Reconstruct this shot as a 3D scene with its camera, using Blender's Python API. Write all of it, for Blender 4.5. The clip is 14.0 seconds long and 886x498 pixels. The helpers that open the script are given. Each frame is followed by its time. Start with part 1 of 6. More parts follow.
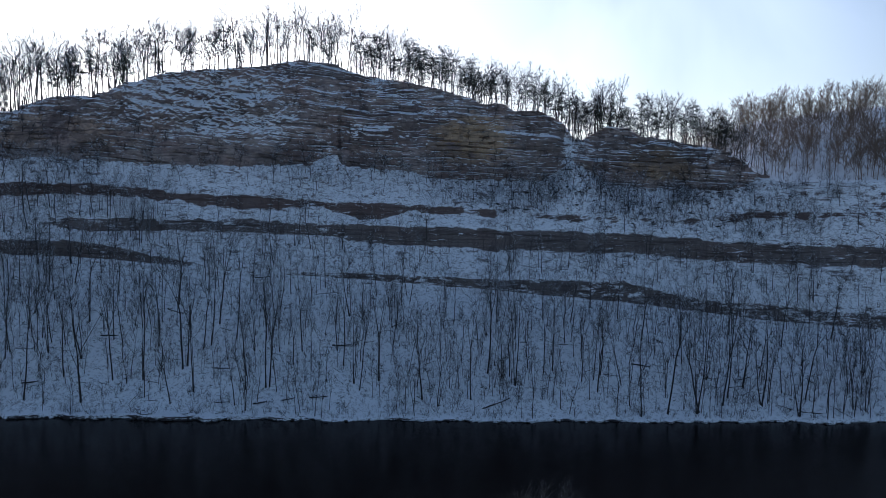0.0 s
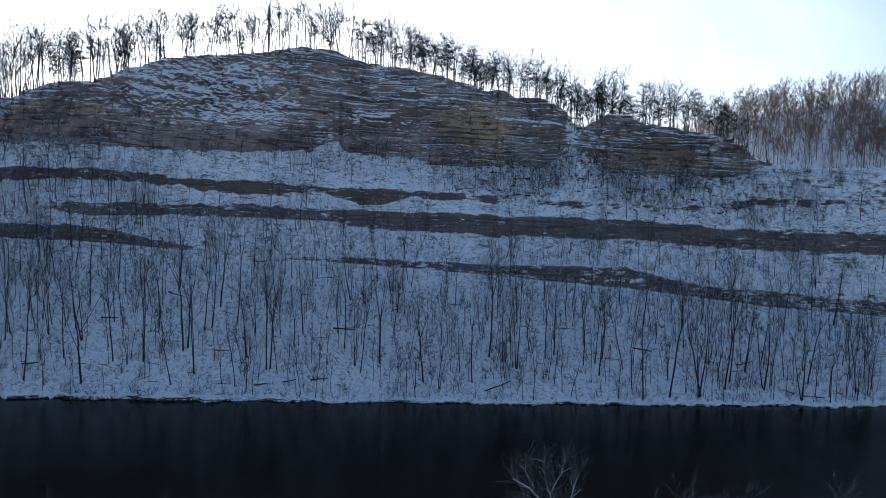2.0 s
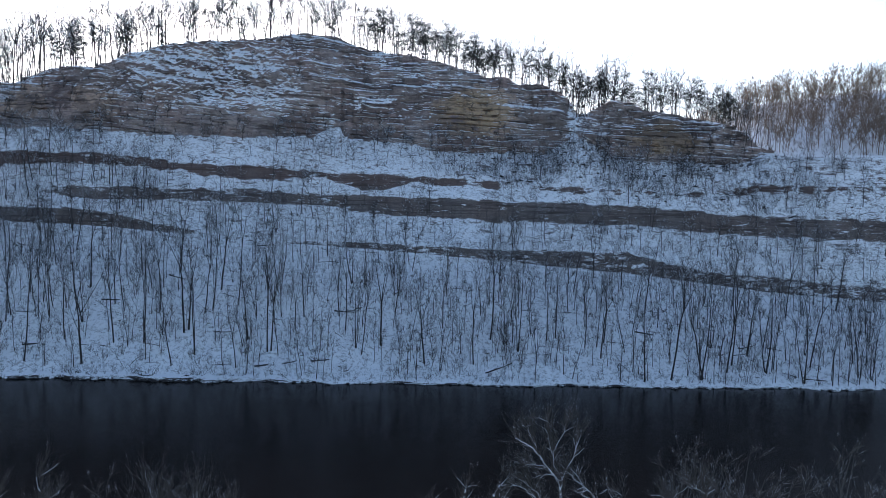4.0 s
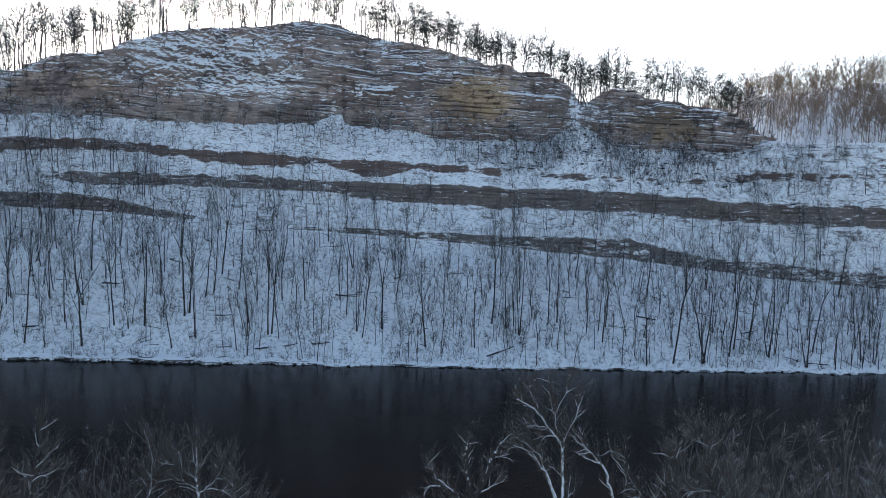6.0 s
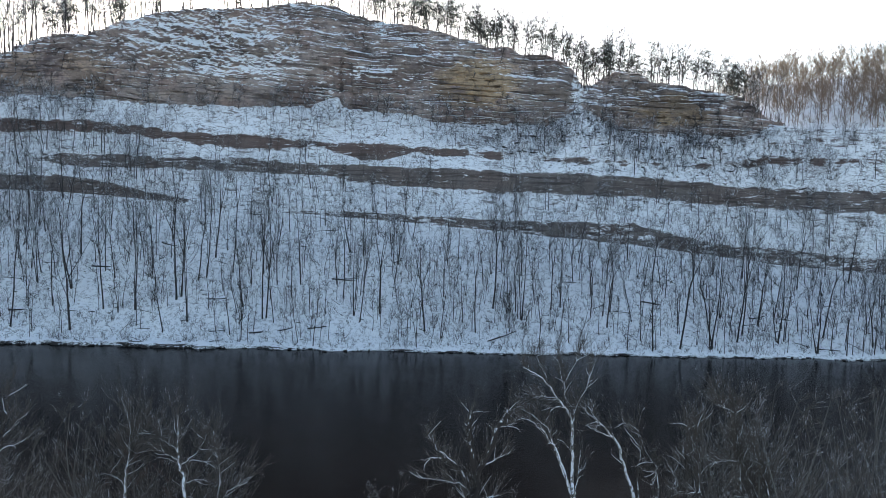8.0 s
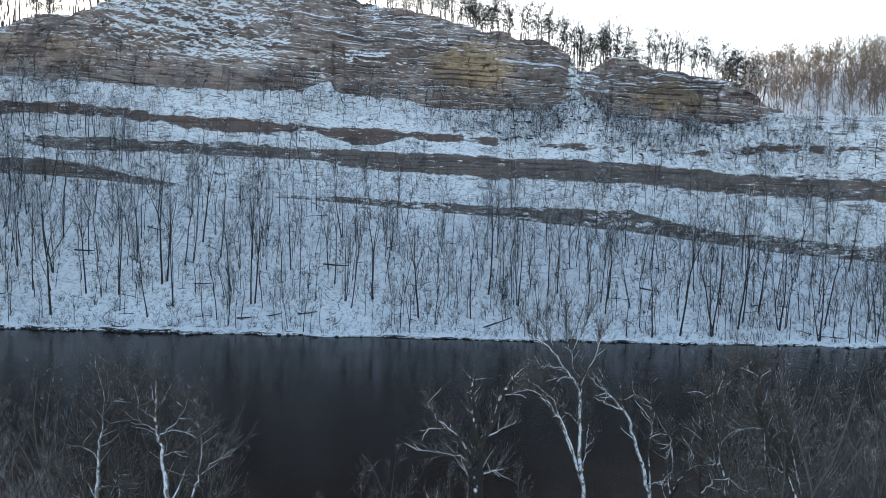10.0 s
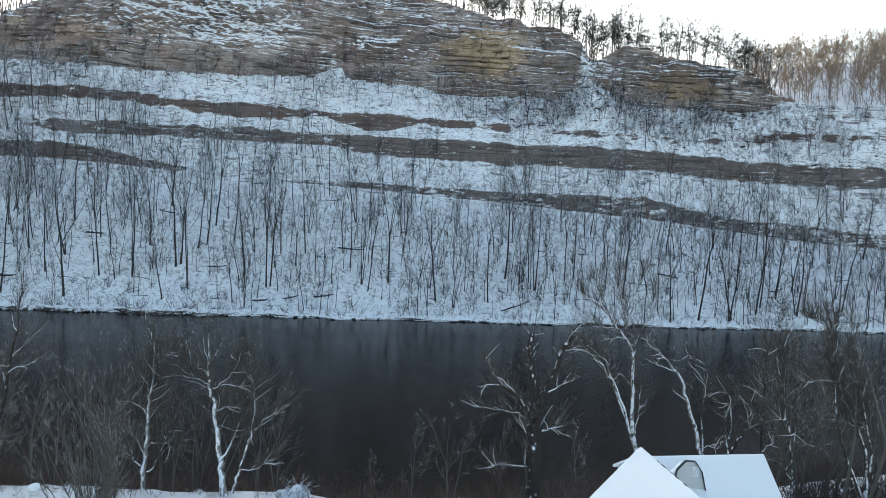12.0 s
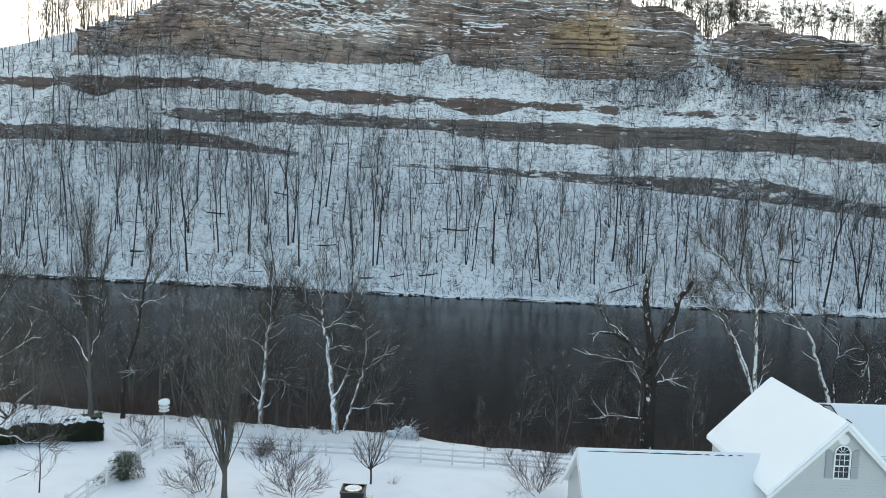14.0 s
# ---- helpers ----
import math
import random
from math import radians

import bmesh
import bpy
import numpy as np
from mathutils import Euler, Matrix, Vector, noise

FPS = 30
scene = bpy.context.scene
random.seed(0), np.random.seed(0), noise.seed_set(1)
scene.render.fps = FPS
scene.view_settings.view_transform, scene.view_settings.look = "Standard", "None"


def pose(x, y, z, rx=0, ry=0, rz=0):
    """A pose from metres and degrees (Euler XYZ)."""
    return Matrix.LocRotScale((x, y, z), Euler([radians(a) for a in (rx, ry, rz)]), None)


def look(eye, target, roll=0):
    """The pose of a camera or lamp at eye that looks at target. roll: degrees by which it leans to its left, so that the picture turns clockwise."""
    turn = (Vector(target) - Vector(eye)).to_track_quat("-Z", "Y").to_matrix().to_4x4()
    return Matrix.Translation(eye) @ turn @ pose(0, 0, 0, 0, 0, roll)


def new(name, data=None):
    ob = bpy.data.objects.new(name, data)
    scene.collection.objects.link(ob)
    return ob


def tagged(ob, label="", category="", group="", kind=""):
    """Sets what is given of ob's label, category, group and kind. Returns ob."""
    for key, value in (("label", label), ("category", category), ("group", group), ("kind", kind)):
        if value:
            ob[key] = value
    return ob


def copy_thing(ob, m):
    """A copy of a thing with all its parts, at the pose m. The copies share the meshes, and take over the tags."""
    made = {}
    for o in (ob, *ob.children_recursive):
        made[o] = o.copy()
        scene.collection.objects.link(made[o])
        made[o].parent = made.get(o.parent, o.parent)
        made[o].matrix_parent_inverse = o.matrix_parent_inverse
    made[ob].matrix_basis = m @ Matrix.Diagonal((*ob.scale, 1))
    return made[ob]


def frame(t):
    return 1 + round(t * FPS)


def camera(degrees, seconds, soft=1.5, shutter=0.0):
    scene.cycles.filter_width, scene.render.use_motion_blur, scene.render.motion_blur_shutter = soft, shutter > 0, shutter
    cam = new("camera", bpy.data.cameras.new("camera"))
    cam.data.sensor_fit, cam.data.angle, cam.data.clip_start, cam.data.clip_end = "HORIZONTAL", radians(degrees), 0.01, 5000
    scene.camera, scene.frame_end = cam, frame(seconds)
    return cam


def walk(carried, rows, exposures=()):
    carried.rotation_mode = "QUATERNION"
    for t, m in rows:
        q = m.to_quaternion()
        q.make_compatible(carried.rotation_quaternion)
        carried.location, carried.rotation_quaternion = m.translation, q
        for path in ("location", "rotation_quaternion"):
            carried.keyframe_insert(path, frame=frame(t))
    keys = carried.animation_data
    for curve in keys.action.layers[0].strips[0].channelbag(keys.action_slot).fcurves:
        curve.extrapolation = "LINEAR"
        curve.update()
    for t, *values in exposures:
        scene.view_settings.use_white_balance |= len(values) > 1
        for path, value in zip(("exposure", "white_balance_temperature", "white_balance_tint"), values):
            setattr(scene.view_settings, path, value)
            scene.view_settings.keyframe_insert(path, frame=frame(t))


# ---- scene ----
cam = camera(63.9, 14.0, 0.5)
METRES, EYE, TILT, LEAN, TURN = 44.0, 63.25, -5.2, -1.2, 0.0
ROWS = [
    (0.0, 0.0, 0.0, 0.0, 0.0, 0.0, -0.0),
    (0.5, -0.0006, 0.0029, -0.0282, 0.01, 0.01, -0.02),
    (1.0, -0.0019, 0.0056, -0.0588, 0.03, 0.03, -0.07),
    (1.5, -0.0033, 0.0089, -0.09, 0.04, 0.06, -0.11),
    (2.0, -0.0055, 0.0123, -0.1201, 0.05, 0.1, -0.18),
    (2.5, -0.0061, 0.0152, -0.1499, 0.07, 0.13, -0.24),
    (3.0, -0.0085, 0.0169, -0.1816, 0.08, 0.14, -0.27),
    (5.5, -0.0104, 0.0306, -0.326, 0.17, 0.29, -0.4),
    (6.0, -0.0102, 0.0344, -0.3565, 0.2, 0.31, -0.4),
    (6.5, -0.0118, 0.0487, -0.386, 0.2, 0.31, -0.49),
    (7.0, -0.0133, 0.0783, -0.4142, 0.2, 0.32, -0.56),
    (7.5, -0.0152, 0.1188, -0.4413, 0.19, 0.31, -0.53),
    (8.0, -0.0171, 0.168, -0.4652, 0.1, 0.3, -0.49),
    (10.5, -0.0542, 0.2993, -0.5932, -0.81, 0.4, -0.73),
    (11.0, -0.0984, 0.3081, -0.6237, -0.96, 0.43, -0.77),
    (11.5, -0.1478, 0.316, -0.6531, -1.06, 0.43, -0.83),
    (12.0, -0.1732, 0.322, -0.6694, -1.14, 0.43, -0.91),
    (12.5, -0.186, 0.3275, -0.6938, -0.86, 0.42, -0.98),
    (13.0, -0.1931, 0.3314, -0.7252, 0.85, 0.39, -1.05),
    (13.5, -0.1934, 0.3337, -0.7565, 4.56, 0.34, -1.24),
    (14.0, -0.1902, 0.337, -0.791, 7.02, 0.34, -1.48),
]
EXPOSURES = [(0.0, -0.07, 5300, 14), (3.0, 0.62, 5400, 14), (6.5, 1.29, 6200, 11), (8.0, 1.49, 6400, 10), (10.5, 1.66, 6400, 8), (14.0, 1.76, 7200, 5)]
walk(cam, [(t, pose(0, 0, EYE, TILT, LEAN, TURN) @ pose(METRES * x, METRES * y, METRES * z, 90 + pitch, roll, yaw)) for t, x, y, z, yaw, pitch, roll in ROWS], EXPOSURES)

# ---- light: an open winter sky, the low sun just behind the wooded crest ----
SUN_WAY = Vector((-0.3045, 0.925, 0.2264)).normalized()
world = bpy.data.worlds.new("winter_sky")
scene.world = world
world.use_nodes = True
sky = world.node_tree.nodes.new("ShaderNodeTexSky")
sky.sky_type = "NISHITA"
sky.sun_disc = False
sky.sun_elevation = math.asin(SUN_WAY.z)
sky.sun_rotation = math.atan2(SUN_WAY.x, SUN_WAY.y)
sky.altitude, sky.air_density, sky.dust_density, sky.ozone_density = 250, 1.0, 1.0, 1.0
world.node_tree.nodes["Background"].inputs["Strength"].default_value = 0.12
# a thin veil of cloud: paler than clear sky, bright on the sun's side, and the glare about the sun spread out
VEIL, KNEE, GLOW = 0.92, 42.0, 8.5
wt = world.node_tree


def sky_node(kind, operation, *values):
    n = wt.nodes.new(kind)
    n.operation = operation
    for k, v in enumerate(values):
        if hasattr(v, "is_linked"):
            wt.links.new(v, n.inputs[k])
        else:
            n.inputs[k].default_value = v
    return n


pale = wt.nodes.new("ShaderNodeHueSaturation")
pale.inputs["Saturation"].default_value = VEIL
wt.links.new(sky.outputs[0], pale.inputs["Color"])
way = wt.nodes.new("ShaderNodeTexCoord").outputs["Generated"]
near_sun = sky_node("ShaderNodeVectorMath", "DOT_PRODUCT", way, tuple(SUN_WAY)).outputs["Value"]
spread = wt.nodes.new("ShaderNodeMapRange")
spread.interpolation_type = "SMOOTHSTEP"
spread.inputs["From Min"].default_value, spread.inputs["From Max"].default_value = 0.5, 0.97
wt.links.new(near_sun, spread.inputs["Value"])
clouds = wt.nodes.new("ShaderNodeTexNoise")
clouds.inputs["Scale"].default_value, clouds.inputs["Detail"].default_value, clouds.inputs["Distortion"].default_value = 2.6, 5, 0.4
wt.links.new(way, clouds.inputs["Vector"])
thick = wt.nodes.new("ShaderNodeMapRange")
thick.inputs["From Min"].default_value, thick.inputs["From Max"].default_value, thick.inputs["To Min"].default_value = 0.40, 0.60, 0.45
wt.links.new(clouds.outputs["Fac"], thick.inputs["Value"])
glow = sky_node("ShaderNodeMath", "MULTIPLY", sky_node("ShaderNodeMath", "MULTIPLY", spread.outputs[0], thick.outputs[0]).outputs[0], GLOW)
lit = sky_node("ShaderNodeVectorMath", "ADD", pale.outputs[0], sky_node("ShaderNodeVectorMath", "MULTIPLY", glow.outputs[0], (1.0, 0.99, 0.96)).outputs[0])
ease = sky_node("ShaderNodeVectorMath", "MULTIPLY_ADD", lit.outputs[0], (1 / KNEE,) * 3, (1, 1, 1))
veil = sky_node("ShaderNodeVectorMath", "DIVIDE", lit.outputs[0], ease.outputs[0])
wt.links.new(veil.outputs[0], wt.nodes["Background"].inputs["Color"])
sun = new("sun", bpy.data.lights.new("sun", "SUN"))
sun.data.energy, sun.data.angle, sun.data.color = 3.0, radians(0.55), (1.0, 0.86, 0.68)
sun.matrix_world = look(SUN_WAY * 500, (0, 0, 0))


# ---- materials ----
class Nodes:
    """A small writer of node materials."""

    def __init__(self, name, rough=0.7, metal=0.0, spec=0.3):
        self.mat = bpy.data.materials.new(name)
        self.mat.use_nodes = True
        self.t = self.mat.node_tree
        self.b = self.t.nodes["Principled BSDF"]
        self.b.inputs["Roughness"].default_value = rough
        self.b.inputs["Metallic"].default_value = metal
        self.b.inputs["Specular IOR Level"].default_value = spec
        self.geo = self.t.nodes.new("ShaderNodeNewGeometry")
        self.tex = self.t.nodes.new("ShaderNodeTexCoord")

    def put(self, socket, value):
        if hasattr(value, "is_linked"):
            self.t.links.new(value, socket)
        else:
            socket.default_value = value

    def place(self, scale=(1, 1, 1), local=False):
        n = self.t.nodes.new("ShaderNodeMapping")
        self.put(n.inputs["Vector"], self.tex.outputs["Object"] if local else self.geo.outputs["Position"])
        n.inputs["Scale"].default_value = scale
        return n.outputs[0]

    def noise(self, scale=1.0, detail=4, rough=0.55, stretch=(1, 1, 1), local=False, distort=0.0):
        n = self.t.nodes.new("ShaderNodeTexNoise")
        self.put(n.inputs["Vector"], self.place(stretch, local))
        n.inputs["Scale"].default_value, n.inputs["Detail"].default_value = scale, detail
        n.inputs["Roughness"].default_value, n.inputs["Distortion"].default_value = rough, distort
        return n.outputs["Fac"]

    def math(self, op, a, b=0.0, clamp=False):
        n = self.t.nodes.new("ShaderNodeMath")
        n.operation, n.use_clamp = op, clamp
        self.put(n.inputs[0], a), self.put(n.inputs[1], b)
        return n.outputs[0]

    def ramp(self, fac, *stops):
        n = self.t.nodes.new("ShaderNodeValToRGB")
        e = n.color_ramp.elements
        while len(e) < len(stops):
            e.new(0.5)
        for k, (p, c) in zip(e, stops):
            k.position, k.color = p, (*c, 1) if len(c) == 3 else c
        self.put(n.inputs[0], fac)
        return n.outputs[0]

    def step(self, fac, lo, hi):
        n = self.t.nodes.new("ShaderNodeMapRange")
        n.interpolation_type = "SMOOTHSTEP"
        self.put(n.inputs["Value"], fac)
        n.inputs["From Min"].default_value, n.inputs["From Max"].default_value = lo, hi
        return n.outputs[0]

    def mix(self, fac, a, b):
        n = self.t.nodes.new("ShaderNodeMix")
        n.data_type = "RGBA"
        self.put(n.inputs[0], fac)
        self.put(n.inputs[6], a if hasattr(a, "is_linked") else (*a, 1))
        self.put(n.inputs[7], b if hasattr(b, "is_linked") else (*b, 1))
        return n.outputs[2]

    def up(self):
        n = self.t.nodes.new("ShaderNodeSeparateXYZ")
        self.put(n.inputs[0], self.geo.outputs["Normal"])
        return n.outputs[2]

    def done(self, colour, bump=None, strength=0.4, distance=0.05, rough=None):
        self.put(self.b.inputs["Base Color"], colour if hasattr(colour, "is_linked") else (*colour, 1))
        if rough is not None:
            self.put(self.b.inputs["Roughness"], rough)
        if bump is not None:
            n = self.t.nodes.new("ShaderNodeBump")
            n.inputs["Strength"].default_value, n.inputs["Distance"].default_value = strength, distance
            self.put(n.inputs["Height"], bump)
            self.put(self.b.inputs["Normal"], n.outputs[0])
        return self.mat


SNOW = (0.9, 0.91, 0.935)


def ground_material():
    """Snow where the ground lies back, leaf litter and bare cut soil where it stands up."""
    m = Nodes("snowy_ground", 0.75)
    fine, mid, wide = m.noise(2.6, 5, 0.65, (1, 1, 1.6)), m.noise(0.55, 4, 0.6), m.noise(0.06, 3)
    shelf = m.noise(1.0, 5, 0.65, (0.16, 0.16, 1.5), distort=0.5)
    lift = m.up()
    for part_noise, weight in ((mid, 0.5), (wide, 0.2), (fine, 0.6), (shelf, 0.75)):
        lift = m.math("ADD", lift, m.math("MULTIPLY", m.math("SUBTRACT", part_noise, 0.5), weight))
    cover = m.step(lift, 0.40, 0.50)
    bands = m.noise(1.0, 5, 0.65, (0.06, 0.06, 1.5), distort=0.4)
    soil = m.ramp(bands, (0.3, (0.08, 0.07, 0.069)), (0.46, (0.145, 0.125, 0.122)), (0.56, (0.2, 0.172, 0.165)), (0.72, (0.11, 0.096, 0.094)))
    rusty = m.mix(m.step(wide, 0.45, 0.62), soil, (0.18, 0.105, 0.082))
    soil = m.mix(0.22, soil, rusty)
    soil = m.mix(m.math("MULTIPLY", m.step(m.noise(1.0, 4, 0.65, (0.06, 0.06, 1.5), distort=0.4), 0.45, 0.40), 0.6), soil, (0.055, 0.043, 0.04))
    drip = m.step(m.noise(1.0, 4, 0.65, (0.5, 0.5, 0.07)), 0.52, 0.64)
    soil = m.mix(m.math("MULTIPLY", drip, 0.45), soil, (0.07, 0.06, 0.055))
    soil = m.mix(m.math("MULTIPLY", m.step(fine, 0.46, 0.62), 0.6), soil, (0.075, 0.062, 0.052))
    # leaf litter, stones and stalks that show through on the rising ground
    rising = m.step(m.up(), 0.97, 0.86)
    specks = m.step(m.noise(1.1, 6, 0.8, (1, 1, 1.9)), 0.505, 0.56)
    litter = m.math("MULTIPLY", m.math("MULTIPLY", specks, m.step(mid, 0.36, 0.56)), m.math("MULTIPLY", rising, 0.55))
    high = m.t.nodes.new("ShaderNodeSeparateXYZ")
    m.put(high.inputs[0], m.geo.outputs["Position"])
    upper = m.step(high.outputs[2], 24, 40)
    soil = m.mix(m.math("MULTIPLY", m.step(high.outputs[2], 50.5, 53.5), 0.4), soil, m.mix(bands, (0.09, 0.045, 0.038), (0.17, 0.10, 0.078)))
    soil = m.mix(m.step(high.outputs[2], 1.1, 0.5), soil, (0.028, 0.024, 0.022))       # earth at the waterline, blackened to paint the undercut bank's shade
    flecks = m.step(m.noise(1.0, 5, 0.72, (0.2, 0.2, 1.2), distort=0.6), 0.60, 0.635)
    low_cut = m.math("MULTIPLY", m.step(m.noise(1.0, 5, 0.75, (0.3, 0.3, 1.0), distort=0.7), 0.53, 0.58), m.step(high.outputs[2], 37, 33))
    flecks = m.math("MAXIMUM", flecks, low_cut)
    cover = m.math("MAXIMUM", cover, m.math("MULTIPLY", flecks, m.step(m.noise(0.12, 3), 0.42, 0.52)))
    ledge = m.step(m.noise(1.0, 5, 0.75, (0.25, 0.25, 0.8), distort=0.9), 0.545, 0.605)
    cover = m.math("MULTIPLY", cover, m.math("SUBTRACT", 1.0, m.math("MULTIPLY", m.math("MULTIPLY", ledge, upper), m.math("MULTIPLY", rising, 0.8))))
    cover = m.math("MULTIPLY", cover, m.math("SUBTRACT", 1.0, litter))
    white = m.mix(m.step(mid, 0.35, 0.8), SNOW, (0.84, 0.86, 0.895))
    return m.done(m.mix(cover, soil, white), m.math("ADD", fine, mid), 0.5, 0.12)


def cliff_material():
    """Bedded grey-brown sandstone and shale, ochre where the face broke lately, snow on the treads."""
    m = Nodes("layered_rock", 0.88)

    def about(place, size, wide):
        d = m.t.nodes.new("ShaderNodeVectorMath")
        d.operation = "DISTANCE"
        m.put(d.inputs[0], m.place((1 / wide, 0.0, 1)))
        d.inputs[1].default_value = (place[0] / wide, 0, place[1])
        return m.step(d.outputs["Value"], size, size * 0.45)

    def any_of(*spots):
        f = 0.0
        for spot in spots:
            f = m.math("MAXIMUM", f, about(*spot))
        return f

    bed, thin = m.noise(1.0, 5, 0.65, (0.03, 0.03, 0.36), distort=0.5), m.noise(1.0, 5, 0.68, (0.075, 0.075, 1.1), distort=0.35)
    seam = m.noise(1.0, 4, 0.65, (0.11, 0.11, 2.1), distort=0.3)
    patch, streak, grit = m.noise(0.075, 4, 0.6), m.noise(1.0, 4, 0.6, (0.42, 0.42, 0.05)), m.noise(1.7, 6, 0.72)
    blocks = m.noise(1.0, 2, 0.5, (0.11, 0.11, 0.22))
    rock = m.ramp(bed, (0.3, (0.2, 0.163, 0.154)), (0.45, (0.31, 0.256, 0.238)), (0.56, (0.43, 0.358, 0.33)), (0.72, (0.265, 0.217, 0.205)))
    rock = m.mix(m.math("MULTIPLY", m.step(patch, 0.44, 0.6), 0.55), rock, (0.32, 0.215, 0.18))
    rock = m.mix(m.math("MULTIPLY", m.step(blocks, 0.52, 0.56), 0.35), rock, (0.46, 0.38, 0.32))
    ochre = m.ramp(thin, (0.32, (0.29, 0.212, 0.165)), (0.5, (0.49, 0.365, 0.285)), (0.7, (0.41, 0.31, 0.245)))
    ochre = m.mix(m.math("MULTIPLY", any_of(((10, 80), 12.0, 1.6), ((80, 72), 8.0, 2.0)), 0.6), ochre, m.mix(thin, (0.36, 0.24, 0.12), (0.58, 0.42, 0.22)))
    fresh = any_of(((10, 80), 14.0, 1.7), ((-150, 79), 10.0, 1.3), ((-124, 79), 11.0, 1.3), ((78, 72), 9.0, 2.6))
    fresh = m.step(m.math("ADD", fresh, m.math("MULTIPLY", m.math("SUBTRACT", m.math("MULTIPLY", m.math("ADD", m.noise(1.0, 4, 0.6, (0.13, 0.13, 0.3), distort=0.6), blocks), 0.5), 0.5), 4.0)), 0.58, 0.76)
    rock = m.mix(m.math("MULTIPLY", fresh, 0.92), rock, ochre)
    aged = m.math("ADD", any_of(((36, 78), 13.0, 1.5), ((78, 78), 9.0, 3.6), ((-40, 104), 5.0, 5.0)), m.math("MULTIPLY", m.math("SUBTRACT", patch, 0.5), 2.5))
    rock = m.mix(m.math("MULTIPLY", m.step(aged, 0.4, 0.9), 0.5), rock, (0.13, 0.115, 0.105))
    # dark reddish rock, with the shade of recess and overhanging cap painted in
    shaded = m.step(m.math("ADD", any_of(((-137, 82), 11.0, 0.9), ((35, 91), 6.0, 2.2), ((92, 78), 8.0, 1.2)), m.math("MULTIPLY", m.math("SUBTRACT", m.noise(0.35, 5, 0.65, (1, 1, 1.6), distort=0.5), 0.5), 4.5)), 0.6, 1.1)
    rock = m.mix(m.math("MULTIPLY", shaded, 0.65), rock, (0.10, 0.062, 0.058))
    rock = m.mix(m.math("MULTIPLY", m.step(streak, 0.53, 0.66), 0.4), rock, (0.085, 0.072, 0.066))
    # dark shale beds; the lines also paint in shade of the undercuts
    rock = m.mix(m.math("MULTIPLY", m.step(thin, 0.45, 0.39), 0.7), rock, (0.06, 0.048, 0.044))
    rock = m.mix(m.math("MULTIPLY", m.step(seam, 0.44, 0.37), 0.4), rock, (0.10, 0.082, 0.075))
    rock = m.mix(m.math("MULTIPLY", m.step(grit, 0.5, 0.62), 0.5), rock, (0.11, 0.09, 0.082))
    stain = m.step(m.noise(0.055, 5, 0.66, (1, 1, 1.5), distort=0.4), 0.49, 0.6)
    rock = m.mix(m.math("MULTIPLY", stain, 0.55), rock, (0.105, 0.083, 0.08))
    # snow lies on treads and over the broken upper slope, and not on the sheer lower face
    lie = m.math("SUBTRACT", m.math("MULTIPLY", any_of(((-88, 93), 15.0, 2.3), ((-84, 90), 9.0, 2.2), ((-70, 84), 9.0, 2.6), ((-28, 82), 4.0, 3.0), ((-110, 97), 9.0, 1.5), ((-44, 76), 7.0, 0.6)), 0.52),
                 m.math("MULTIPLY", any_of(((-140, 76), 13.0, 1.8), ((8, 79), 9.0, 1.7), ((78, 70), 6.0, 3.0), ((-70, 70), 7.0, 8.0)), 0.5))
    lie = m.math("ADD", lie, m.math("MULTIPLY", any_of(((46.5, 82), 13.0, 0.22), ((-43, 70), 4.0, 0.6)), 0.75))
    lift = m.math("ADD", m.math("ADD", m.up(), lie), m.math("MULTIPLY", m.math("SUBTRACT", grit, 0.5), 1.3))
    lift = m.math("ADD", lift, m.math("MULTIPLY", m.math("SUBTRACT", m.noise(0.42, 6, 0.75, (1, 1, 1.35)), 0.5), 2.1))
    cover = m.step(lift, 0.66, 0.73)
    return m.done(m.mix(cover, rock, SNOW), m.math("ADD", grit, m.math("ADD", thin, seam)), 0.9, 0.3)


def water_material():
    m = Nodes("dark_river", 0.1, 0, 0.16)
    m.b.inputs["IOR"].default_value = 1.33
    a, b = m.noise(0.9, 3, 0.5, (1, 2.2, 1)), m.noise(0.035, 3, 0.5, (0.5, 1.6, 1))
    murk = m.mix(b, (0.007, 0.0042, 0.0038), (0.012, 0.0078, 0.0068))
    return m.done(murk, m.math("MULTIPLY", a, m.math("ADD", b, 0.3)), 0.3, 0.1, m.math("ADD", 0.09, m.math("MULTIPLY", b, 0.2)))


def bark_material(name, dark, pale, snow_from=None, rust=None):
    """Bark; with snow_from, snow plastered on the upper and weather sides of limbs."""
    m = Nodes(name, 0.85)
    a, b = m.noise(6.0, 4, 0.6, (1, 1, 0.25), True), m.noise(1.1, 3, 0.55, (1, 1, 1), True)
    c = m.mix(m.math("ADD", m.math("MULTIPLY", a, 0.6), m.math("MULTIPLY", b, 0.5)), dark, pale)
    if rust:
        c = m.mix(m.step(b, 0.45, 0.7), c, rust)
    if snow_from is not None:
        s = m.math("ADD", m.up(), m.math("MULTIPLY", m.math("SUBTRACT", b, 0.5), 1.5))
        c = m.mix(m.step(s, snow_from, snow_from + 0.2), c, SNOW)
    return m.done(c, a, 0.5, 0.03)


